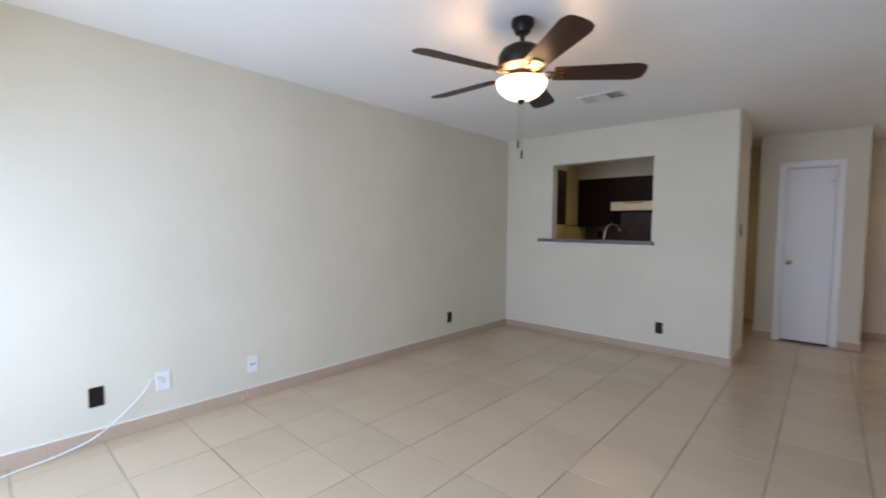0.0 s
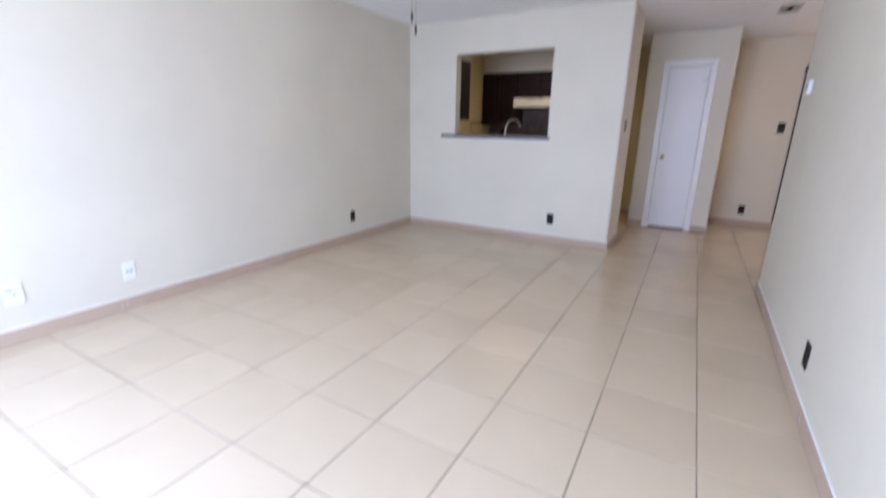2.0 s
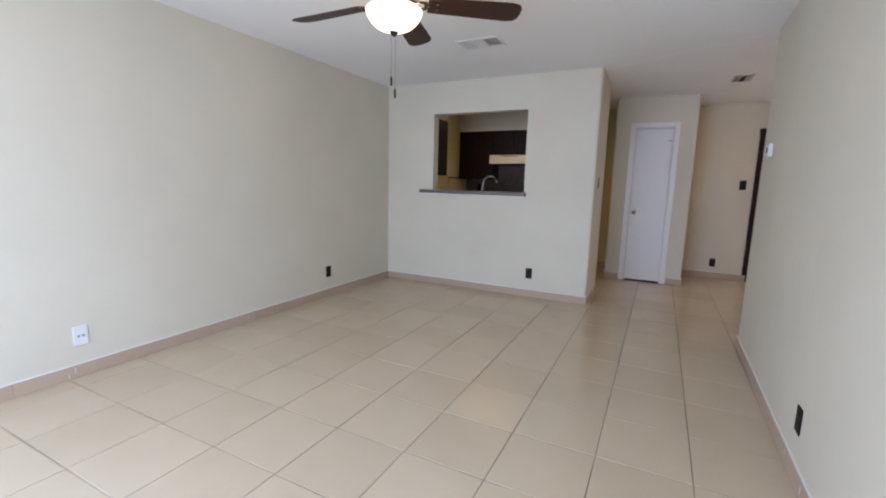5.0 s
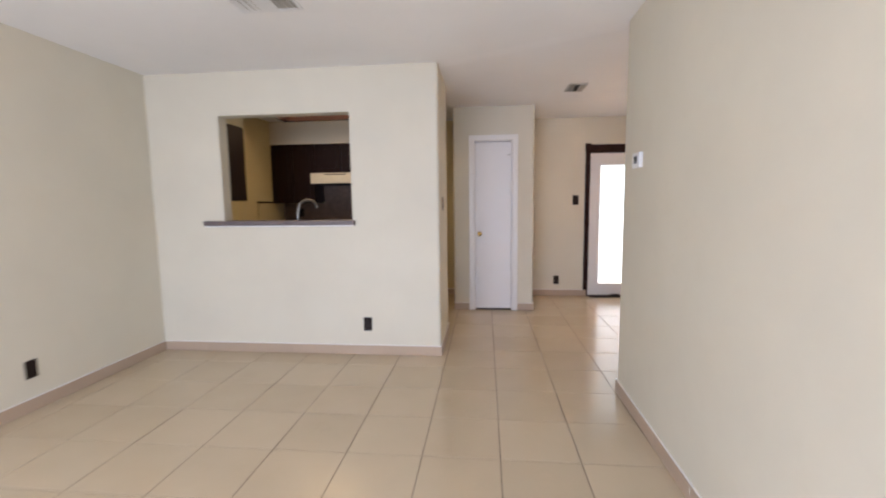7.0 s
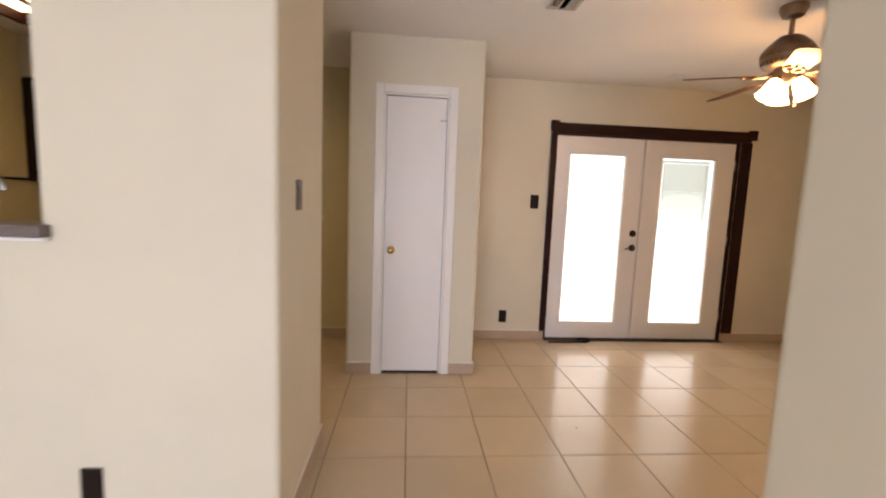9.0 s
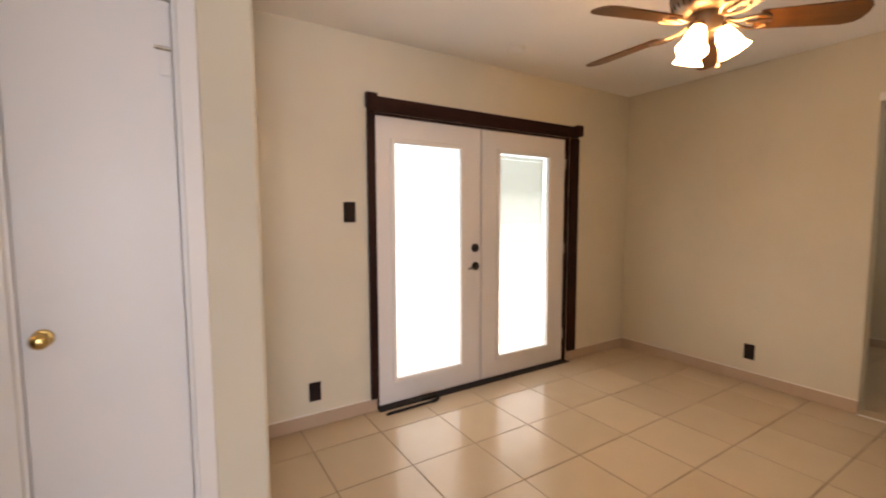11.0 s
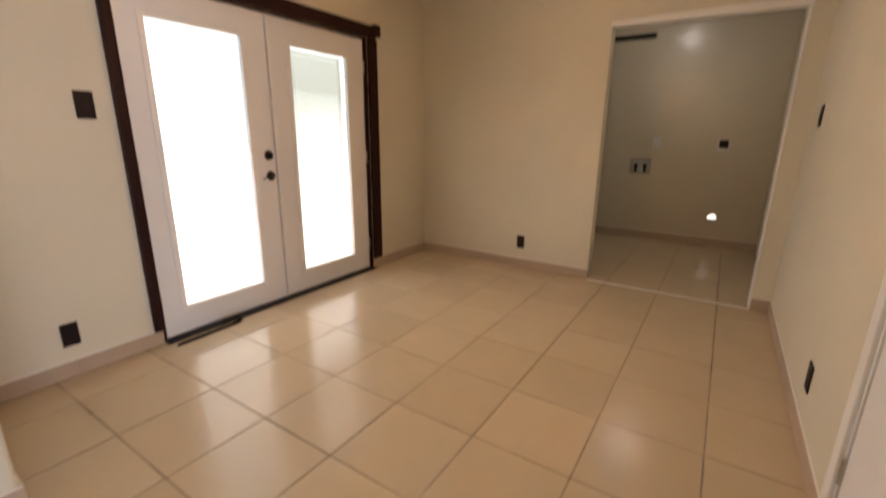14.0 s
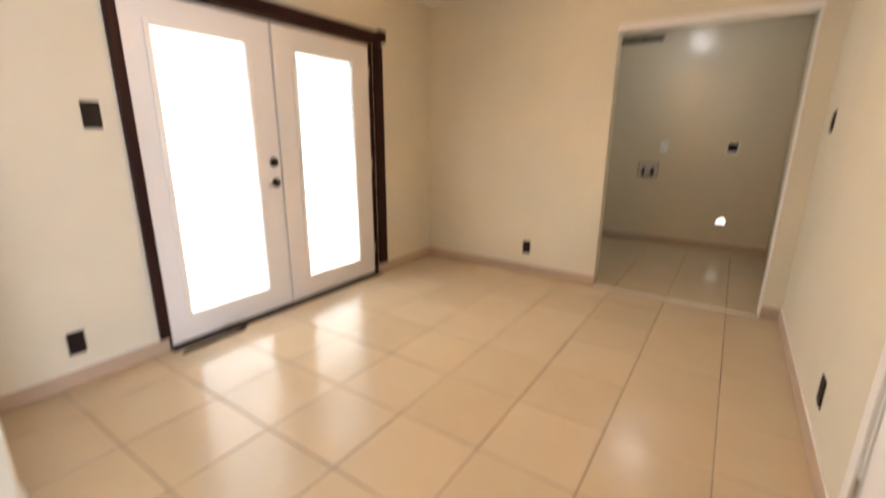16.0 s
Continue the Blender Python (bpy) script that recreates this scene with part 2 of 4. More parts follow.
def mesh_of(name, bm, material, smooth=False):
    me = bpy.data.meshes.new(name)
    bm.to_mesh(me)
    bm.free()
    me.materials.append(material)
    if smooth:
        me.polygons.foreach_set("use_smooth", [True] * len(me.polygons))
        me.set_sharp_from_angle(angle=radians(40))
    return me


def part(name, bm, material, parent, label="", smooth=False, m=None):
    ob = new(name, mesh_of(name, bm, material, smooth))
    ob.parent = parent
    if m:
        ob.matrix_basis = m
    return tagged(ob, label) if label else ob


def thing(name, label, category, m=None, group="", kind=""):
    ob = new(name)
    if m:
        ob.matrix_basis = m
    return tagged(ob, label, category, group, kind)


def structure(name, bm, material, label="", category=""):
    return tagged(new(name, mesh_of(name, bm, material)), label, category or name.split("_")[0], kind="structure")


def boxes(*dims):
    bm = bmesh.new()
    for d in dims:
        add_box(bm, *d)
    return bm


def rounded(outline, r=0.022, n=5):
    """An outline whose points marked with a third value are turned into round corners."""
    pts = [Vector(p[:2]) for p in outline]
    out = []
    for k, p in enumerate(pts):
        if len(outline[k]) < 3:
            out.append(tuple(p))
            continue
        a, b = (pts[k - 1] - p).normalized(), (pts[(k + 1) % len(pts)] - p).normalized()
        c = p + r * (a + b)
        for j in range(n + 1):
            t = math.pi / 2 * j / n
            out.append(tuple(c - r * (b * math.cos(t) + a * math.sin(t))))
    return out


# ---- plan ----
H = 2.455
HH = H - 0.007                  # hall and dining ceiling, a touch lower
WX, EX = -3.17, 0.668            # living room, west and east
PY, PT = 4.838, 4.958           # wall with the serving hatch
SY = -1.0                      # living room, south
NY = 7.338                      # north wall with the french doors
DX, DS = 3.847, 4.268           # dining corner, east and south
CX0, CX1, CY = -0.60, 0.36, 6.478  # closet
LX = 5.90                       # laundry back wall
OX0, OX1, OZ0, OZ1 = -2.51, -1.35, 1.145, 2.09  # serving hatch
FX0, FX1, FZ = 1.188, 3.034, 1.985  # french doors


def east_x(y):
    """The face of the living room's east wall, which runs slightly out of square."""
    return EX + 0.0143 * (y - 2.2)



structure("wall_west", boxes((WX - 0.14, WX, SY - 0.14, PT, 0, H)), M_WALL, "plain cream painted wall of the living room")
structure("wall_kitchen_west", boxes((WX - 0.14, WX, PT, NY + 0.14, 0, H)), M_KITCHEN, "yellow cream painted kitchen wall")
structure("wall_hatch", boxes((WX, OX0, PY, PT, 0, H), (OX0, OX1, PY, PT, 0, OZ0), (OX0, OX1, PY, PT, OZ1, H)), M_WALL, "cream painted wall with a kitchen serving hatch")
structure("wall_hall", slab(rounded([(OX1, PY), (-0.60, PY, 1), (-0.60, 5.58, 1), (-0.72, 5.58, 1), (-0.72, PT), (OX1, PT)]), 0, H), M_WALL, "short cream painted wall beside the kitchen")
structure("wall_east", slab(rounded([(east_x(SY - 0.14), SY - 0.14), (EX + 0.13, SY - 0.14), (EX + 0.13, 4.235), (east_x(4.235), 4.235, 1)]), 0, H), M_WALL, "plain cream painted wall carrying the thermostat")
structure("wall_dining_south", boxes((EX + 0.13, 0.94, DS - 0.12, DS, 0, H), (1.668, LX, DS - 0.12, DS, 0, H), (0.94, 1.668, DS - 0.12, DS, 2.04, H)), M_WALL, "cream painted dining wall with a white door")
structure("wall_dining_east", boxes((DX, DX + 0.12, 5.57, NY, 0, H), (DX, DX + 0.12, DS, 4.385, 0, H), (DX, DX + 0.12, 4.385, 5.57, 2.065, H)), M_WALL, "cream painted wall with the laundry opening")
structure("wall_kitchen_north", boxes((WX, CX0 + 0.05, NY, NY + 0.14, 0, H)), M_KITCHEN, "yellow cream painted kitchen end wall")
structure("wall_north", boxes((CX0 + 0.05, FX0, NY, NY + 0.14, 0, H), (FX1, DX + 0.12, NY, NY + 0.14, 0, H), (FX0, FX1, NY, NY + 0.14, FZ, H)), M_WALL, "cream painted wall around the french doors")
structure("wall_closet_left", slab(rounded([(-0.35, CY), (-0.35, CY + 0.1), (CX0 + 0.1, CY + 0.1), (CX0 + 0.1, NY), (CX0, NY), (CX0, CY, 1)]), 0, H), M_WALL, "cream painted side of the pantry closet")
structure("wall_closet_right", slab(rounded([(0.11, CY), (CX1, CY, 1), (CX1, NY), (CX1 - 0.1, NY), (CX1 - 0.1, CY + 0.1), (0.11, CY + 0.1)]), 0, H), M_WALL, "cream painted side of the pantry closet")
structure("wall_closet_head", boxes((-0.35, 0.11, CY, CY + 0.1, 2.055, H)), M_WALL, "cream painted box of the pantry closet")
structure("wall_south", boxes((WX, -2.65, SY - 0.14, SY, 0, H), (-0.05, east_x(SY - 0.14), SY - 0.14, SY, 0, H), (-2.65, -0.05, SY - 0.14, SY, 2.06, H)), M_WALL, "cream painted wall with a wide patio opening")
structure("wall_laundry_east", boxes((LX, LX + 0.12, DS - 0.12, 6.62, 0, H)), M_LAUNDRY, "grey cream laundry wall with hookups")
structure("wall_laundry_north", boxes((DX + 0.12, LX, 6.5, 6.62, 0, H)), M_LAUNDRY, "grey cream laundry side wall")
structure("ceiling", boxes((WX - 0.14, LX + 0.12, SY - 0.14, NY + 0.14, H, H + 0.12)), M_CEIL, "white textured ceiling")
ceiling_low = slab([(-0.62, PY + 0.01), (0.70, 4.19), (0.80, 4.19), (DX + 0.06, 4.19), (DX + 0.06, NY + 0.05), (-0.62, NY + 0.05)], HH, H + 0.002)
for v in ceiling_low.verts:
    if v.co.z < H and v.co.y < 5 and v.co.x < 0.75:
        v.co.y += 0.13
structure("ceiling_hall", ceiling_low, M_CEIL, "white textured ceiling of hall and dining corner")
ground = structure("ground", boxes((-60, 60, -60, 60, -0.5, -0.12)), M_CONCRETE, "pale concrete ground outside")
floor = structure("floor", boxes((WX - 0.14, LX + 0.12, SY - 0.14, NY + 0.14, -0.12, -0.0025)), M_GROUT, "beige ceramic tile floor with brown grout")
structure("soffit_kitchen", boxes((WX, -1.35, 7.0, NY, 2.143, H)), M_LAUNDRY, "grey soffit above the kitchen cabinets", "soffit")
structure("soffit_hatch", boxes((WX, -2.522, PT, 5.24, 2.06, H)), M_KITCHEN, "cream soffit above the kitchen cabinet", "soffit")


# ---- doors ----
def french_doors():
    door = thing("door_1", "white double french doors with full glass panes", "door", pose(0, NY, 0), kind="structure")
    jamb = bmesh.new()
    add_box(jamb, FX0, FX0 + 0.022, 0.004, 0.12, 0.0, FZ)
    add_box(jamb, FX1 - 0.022, FX1, 0.004, 0.12, 0.0, FZ)
    add_box(jamb, FX0 + 0.022, FX1 - 0.022, 0.004, 0.12, FZ - 0.012, FZ)
    part("jamb", jamb, M_DARKWOOD, door, "espresso stained wood jamb")
    for name, x0, x1 in (("casing", FX0 - 0.045, FX0 + 0.004), ("casing", FX1 - 0.004, FX1 + 0.10)):
        part(name, box(x0, x1, -0.028, -0.0005, 0.088, FZ - 0.003, 0.006, 2), M_DARKWOOD, door, "espresso stained wood casing")
    part("head_casing", box(FX0 - 0.045, FX1 + 0.085, -0.034, -0.0005, FZ - 0.002, FZ + 0.096, 0.008, 2), M_DARKWOOD_H, door, "espresso stained wood head casing")
    for x in (FX0 - 0.052, FX1 + 0.058):
        part("corner_block", box(x, x + 0.075, -0.042, -0.0005, FZ + 0.02, FZ + 0.112, 0.005, 2), M_DARKWOOD, door, "espresso stained corner block")
    part("threshold", box(FX0 + 0.002, FX1 - 0.002, -0.050, 0.10, 0.0008, 0.0062, 0.002, 2), M_RUBBER, door, "dark bronze threshold")
    mid = 2.086
    leaves = ((FX0 + 0.024, mid - 0.004, 1.352, 1.905), (mid + 0.004, FX1 - 0.024, 2.268, 2.82))
    for k, (x0, x1, g0, g1) in enumerate(leaves):
        z0, z1, gz0, gz1 = 0.009, FZ - 0.013, 0.172, 1.807
        bm = bmesh.new()
        add_box(bm, x0, g0, 0.03, 0.075, z0, z1)
        add_box(bm, g1, x1, 0.03, 0.075, z0, z1)
        add_box(bm, g0, g1, 0.03, 0.075, z0, gz0)
        add_box(bm, g0, g1, 0.03, 0.075, gz1, z1)
        leaf = part("door_leaf", bm, M_DOOR, door, "white painted door leaf")
        bead = bmesh.new()
        w = 0.028
        add_box(bead, g0 - w, g0 + 0.006, 0.018, 0.0298, gz0 - w, gz1 + w, 0.006, 2)
        add_box(bead, g1 - 0.006, g1 + w, 0.018, 0.0298, gz0 - w, gz1 + w, 0.006, 2)
        add_box(bead, g0 + 0.006, g1 - 0.006, 0.018, 0.0298, gz0 - w, gz0 + 0.006, 0.006, 2)
        add_box(bead, g0 + 0.006, g1 - 0.006, 0.018, 0.0298, gz1 - 0.006, gz1 + w, 0.006, 2)
        part("glass_bead", bead, M_TRIM, leaf)
        pane = part("pane", box(g0, g1, 0.046, 0.052, gz0, gz1), M_GLASS, leaf, "clear glass pane")
        pane.visible_shadow = False
        if k == 1:
            rail = box(g0 + 0.03, g1 - 0.03, 0.056, 0.07, gz1 - 0.04, gz1 - 0.012, 0.003)
            part("blind_rail", rail, M_SLAT, leaf)
            step = 0.016
            for j in range(62):
                z = gz1 - 0.05 - j * step
                s = box(g0 + 0.035, g1 - 0.035, -0.009, 0.009, -0.0004, 0.0004)
                part("slat", s, M_SLAT, leaf, m=pose(0, 0.066, z, 66 - 62 * max(0.0, (j - 14) / 48) ** 0.7))
            for x in (g0 + 0.05, g1 - 0.075):
                part("blind_cord", tube([(x, 0.0545, gz1 - 0.03), (x, 0.0545, gz0 + 0.6)], 0.0025, 6), M_TRIM, leaf)
        for z in (0.25, 1.02, 1.76):
            hx = FX0 + 0.024 if k == 0 else FX1 - 0.024
            part("hinge", tube([(hx, 0.022, z - 0.045), (hx, 0.022, z + 0.045)], 0.007, 8), M_STEEL, leaf)
        if k == 0:
            hx = mid - 0.055
            bolt = part("deadbolt", lathe([(0, -0.022), (0.016, -0.022), (0.02, -0.014), (0.031, -0.010), (0.033, 0.0)], 24, pose(hx, 0.0295, 1.067, -90)), M_BRONZE, leaf, "dark bronze deadbolt", True)
            part("thumb_turn", box(hx - 0.005, hx + 0.005, -0.018, 0.0075, 1.052, 1.082, 0.003), M_BRONZE, bolt)
            rose = part("lever_rose", lathe([(0, -0.03), (0.012, -0.03), (0.014, -0.014), (0.031, -0.009), (0.034, 0.0)], 24, pose(hx + 0.006, 0.0295, 0.925, -90)), M_BRONZE, leaf, "dark bronze lever rose", True)
            part("lever", tube(arc([(hx + 0.006, -0.005, 0.925), (hx - 0.02, -0.014, 0.927), (hx - 0.06, -0.014, 0.920), (hx - 0.085, -0.012, 0.913)], 5), [0.008] * 6 + [0.007] * 5 + [0.006] * 5, 10), M_BRONZE, rose, "dark bronze lever handle", True)
    part("astragal", box(mid + 0.0045, mid + 0.028, 0.017, 0.0296, 0.034, FZ - 0.028, 0.004, 2), M_DOOR, door)
    # dark strip set between the leaves for the shade in their gap
    part("leaf_gap_shade", box(mid - 0.0038, mid + 0.0038, 0.045, 0.07, 0.022, FZ - 0.014), M_HOLE, door, "dark strip for the shaded gap between the leaves")
    return door


french_doors()

# loose door sweep lying along the threshold
sweep = thing("door_sweep", "loose black rubber door sweep lying on the tiles", "door sweep", pose(1.21, NY - 0.112, 0))
part("strip", tube([(0.0, 0.0, 0.008), (0.18, 0.004, 0.008), (0.36, 0.012, 0.008)], 0.008, 8), M_RUBBER, sweep, smooth=True)
part("sweep_blade", box(0.03, 0.40, 0.010, 0.034, 0.001, 0.007, 0.002), plain("worn_sweep", (0.10, 0.075, 0.065), 0.5), sweep, "worn grey brown flat blade")
part("curl", tube(arc([(0.355, 0.012, 0.008), (0.40, 0.02, 0.010), (0.415, 0.034, 0.018), (0.395, 0.044, 0.030), (0.34, 0.036, 0.033), (0.29, 0.033, 0.028)], 5), 0.012, 8), M_RUBBER, sweep, smooth=True)


def flush_door(name, label, x0, x1, top, y, face, knob_x=None, hinge_x=None):
    """A plain hinged door in a wall at y; face -1 shows towards -y, +1 towards +y."""
    door = thing(name, label, "door", pose(0, y, 0), kind="structure")
    s = face
    def yy(a, b):
        return (a * s, b * s) if s > 0 else (b * s, a * s)
    c = 0.062
    for a, b in ((x0 - c, x0 - 0.002), (x1 + 0.002, x1 + c)):
        part("casing", box(a, b, *yy(0.0005, 0.017), 0.0, top + c, 0.004, 2), M_TRIM, door, "white painted casing")
    part("head_casing", box(x0 - 0.002, x1 + 0.002, *yy(0.0005, 0.017), top + 0.002, top + c, 0.004, 2), M_TRIM, door, "white painted casing")
    jb = bmesh.new()
    add_box(jb, x0 - 0.001, x0 + 0.012, *yy(-0.095, 0.004), 0, top)
    add_box(jb, x1 - 0.012, x1 + 0.001, *yy(-0.095, 0.004), 0, top)
    add_box(jb, x0 + 0.012, x1 - 0.012, *yy(-0.095, 0.004), top - 0.012, top)
    part("jamb", jb, M_TRIM, door)
    leaf = part("door_leaf", box(x0 + 0.015, x1 - 0.015, *yy(-0.037, -0.001), 0.022, top - 0.018, 0.002), M_DOOR, door, "plain white slab")
    if knob_x is not None:
        prof = [(0.0, 0.0583), (0.0129, 0.0583), (0.0221, 0.0526), (0.0258, 0.0423), (0.023, 0.032), (0.011, 0.0244), (0.0092, 0.0113), (0.0258, 0.0075), (0.0285, 0.0)]
        part("knob", lathe(prof, 28, pose(knob_x, 0, 0.943, 90 if s < 0 else -90)), M_BRASS, leaf, "polished brass door knob", True)
    if hinge_x is not None:
        for z in (0.28, 1.02, 1.83):
            part("hinge", tube([(hinge_x, 0.006 * s, z - 0.045), (hinge_x, 0.006 * s, z + 0.045)], 0.006, 8), M_STEEL, leaf, smooth=True)
    return door, leaf


_, leaf = flush_door("door_2", "narrow plain white pantry door, closed", -0.35, 0.11, 2.055, CY, -1, -0.284)
part("latch", box(0.045, 0.095, -0.012, 0.0005, 1.875, 1.887, 0.003), M_STEEL, leaf, "small steel roller latch")
part("latch_plate", box(0.058, 0.088, -0.003, 0.0005, 1.79, 1.874, 0.001), M_DOOR, leaf, "painted latch plate")
# dark filler that stands in for the shade under the door
part("bottom_gap_shade", box(-0.33, 0.09, 0.003, 0.03, 0.003, 0.0215), M_HOLE, leaf)
flush_door("door_3", "plain white interior door, closed", 0.94, 1.668, 2.04, DS, 1, None, 1.656)

# ---- openings: hatch sill, laundry header and threshold ----
sill = thing("hatch_sill", "grey brown laminate shelf of the serving hatch", "shelf", pose(0, 0, 0))
part("shelf_board", box(-2.675, -1.325, PY - 0.055, PT + 0.03, OZ0 + 0.002, OZ0 + 0.042, 0.004, 2), M_LAMINATE, sill)
part("nosing", box(-2.675, -1.325, PY - 0.03, PY - 0.001, OZ0 - 0.012, OZ0 + 0.0015, 0.002), M_TRIM, sill, "pale apron strip")

head = thing("laundry_track", "white bifold door track over the laundry opening", "door track", kind="structure")
part("track", box(DX - 0.004, DX + 0.11, 4.387, 5.568, 2.026, 2.063, 0.003), M_TRIM, head)
part("fascia", box(DX - 0.012, DX - 0.0045, 4.38, 5.575, 2.02, 2.07, 0.002), M_TRIM, head)
strip = thing("transition_strip", "pale metal strip across the laundry threshold", "threshold", kind="structure")
part("strip", box(DX - 0.032, DX - 0.016, 4.39, 5.565, 0.0008, 0.006, 0.002), M_TRIM, strip)
part("joint", box(DX - 0.0155, DX - 0.007, 4.39, 5.565, 0.0008, 0.0022), M_HOLE, strip, "dark joint beside the strip")
trim_l = thing("laundry_trim", "white painted jamb of the laundry opening", "trim", kind="structure")
part("jamb", box(DX - 0.002, DX + 0.124, 4.3855, 4.397, 0.002, 2.02, 0.002), M_TRIM, trim_l)


# ---- baseboards ----
def baseboard(name, p, q, normal, label="beige ceramic tile baseboard with white caulk"):
    """Cut tiles set on edge along the foot of a wall from p to q."""
    p, q, nrm = Vector((*p, 0)), Vector((*q, 0)), Vector((*normal, 0))
    run, d = (q - p).length, (q - p).normalized()
    base = tagged(new(name), label, "baseboard", kind="structure")
    n = max(1, math.ceil(run / 0.41))
    lengths = [0.41] * (n - 1) + [run - 0.41 * (n - 1)]
    pos = 0.0
    for size in lengths:
        if size > 0.012:
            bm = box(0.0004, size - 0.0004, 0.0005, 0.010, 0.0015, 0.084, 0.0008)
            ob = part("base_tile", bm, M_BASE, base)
            ob.matrix_basis = Matrix.Translation(p + d * pos) @ Matrix((d, nrm, Vector((0, 0, 1)))).transposed().to_4x4()
        pos += size
    bm = box(0, run, 0.0, 0.008, 0.0842, 0.0905, 0.001)
    ob = part("caulk", bm, M_CAULK, base, "thin white caulk line")
    ob.matrix_basis = Matrix.Translation(p) @ Matrix((d, nrm, Vector((0, 0, 1)))).transposed().to_4x4()
    return base


baseboard("baseboard_west", (WX, SY), (WX, PY), (1, 0))
baseboard("baseboard_hatch", (WX + 0.011, PY), (-0.60, PY), (0, -1))
baseboard("baseboard_hall", (-0.60, PY - 0.01), (-0.60, 5.58), (1, 0))
baseboard("baseboard_east", (east_x(SY), SY), (east_x(4.235), 4.235), (-0.9999, 0.0143))
baseboard("baseboard_closet_left", (CX0, CY), (-0.414, CY), (0, -1))
baseboard("baseboard_closet_right", (0.174, CY), (CX1, CY), (0, -1))
baseboard("baseboard_closet_side", (CX1, CY - 0.01), (CX1, NY), (1, 0))
baseboard("baseboard_north_left", (CX1 + 0.011, NY), (FX0 - 0.001, NY), (0, -1))
baseboard("baseboard_north_right", (FX1 + 0.001, NY), (DX, NY), (0, -1))
baseboard("baseboard_dining_east", (DX, 5.57), (DX, NY - 0.011), (-1, 0))
baseboard("baseboard_dining_corner", (DX, DS), (DX, 4.385), (-1, 0))
baseboard("baseboard_dining_south", (1.732, DS), (DX - 0.011, DS), (0, 1))
baseboard("baseboard_laundry_east", (LX, DS), (LX, 6.5), (-1, 0))
baseboard("baseboard_laundry_south", (DX + 0.125, DS), (LX - 0.011, DS), (0, 1))
baseboard("baseboard_recess", (-2.2, NY), (CX0, NY), (0, -1))


def drip(base, x, y, z, h, face):
    w = 0.0025
    x0, x1 = (x, x + 0.0016) if face > 0 else (x - 0.0016, x)
    part("paint_drip", box(x0, x1, y, y + w, z, z + h), M_CAULK, base, "white paint drip")


west, east = bpy.data.objects["baseboard_west"], bpy.data.objects["baseboard_east"]
for y, z, h in ((1.345, 0.035, 0.032), (1.31, 0.012, 0.03), (2.62, 0.05, 0.02)):
    drip(west, WX + 0.0102, y, z, h, 1)
for y, z, h in ((2.52, 0.045, 0.025), (2.24, 0.03, 0.03), (1.62, 0.04, 0.02), (3.1, 0.05, 0.018)):
    drip(east, east_x(y) - 0.0102, y, z, h, -1)


# ---- ceiling fans ----
def blade_outline(r0, r1, w0, w1, tip=0.35):
    pts = [(r0, -w0 / 2), (r0 + 0.02, -w0 / 2 - 0.004)]
    pts += [(r1 - 0.06, -w1 / 2), (r1 - 0.02, -w1 / 2 + 0.012), (r1 - 0.004, -w1 / 2 + 0.035)]
    pts += [(r1, 0)]
    pts += [(x, -y) for x, y in reversed(pts[:-1])]
    return pts


def arm_plate(r0, r1, w):
    return [(r0, -w * 0.35), (r0 + 0.35 * (r1 - r0), -w * 0.28), (r1 - 0.05, -w * 0.5), (r1, -w * 0.42), (r1, w * 0.42), (r1 - 0.05, w * 0.5), (r0 + 0.35 * (r1 - r0), w * 0.28), (r0, w * 0.35)]


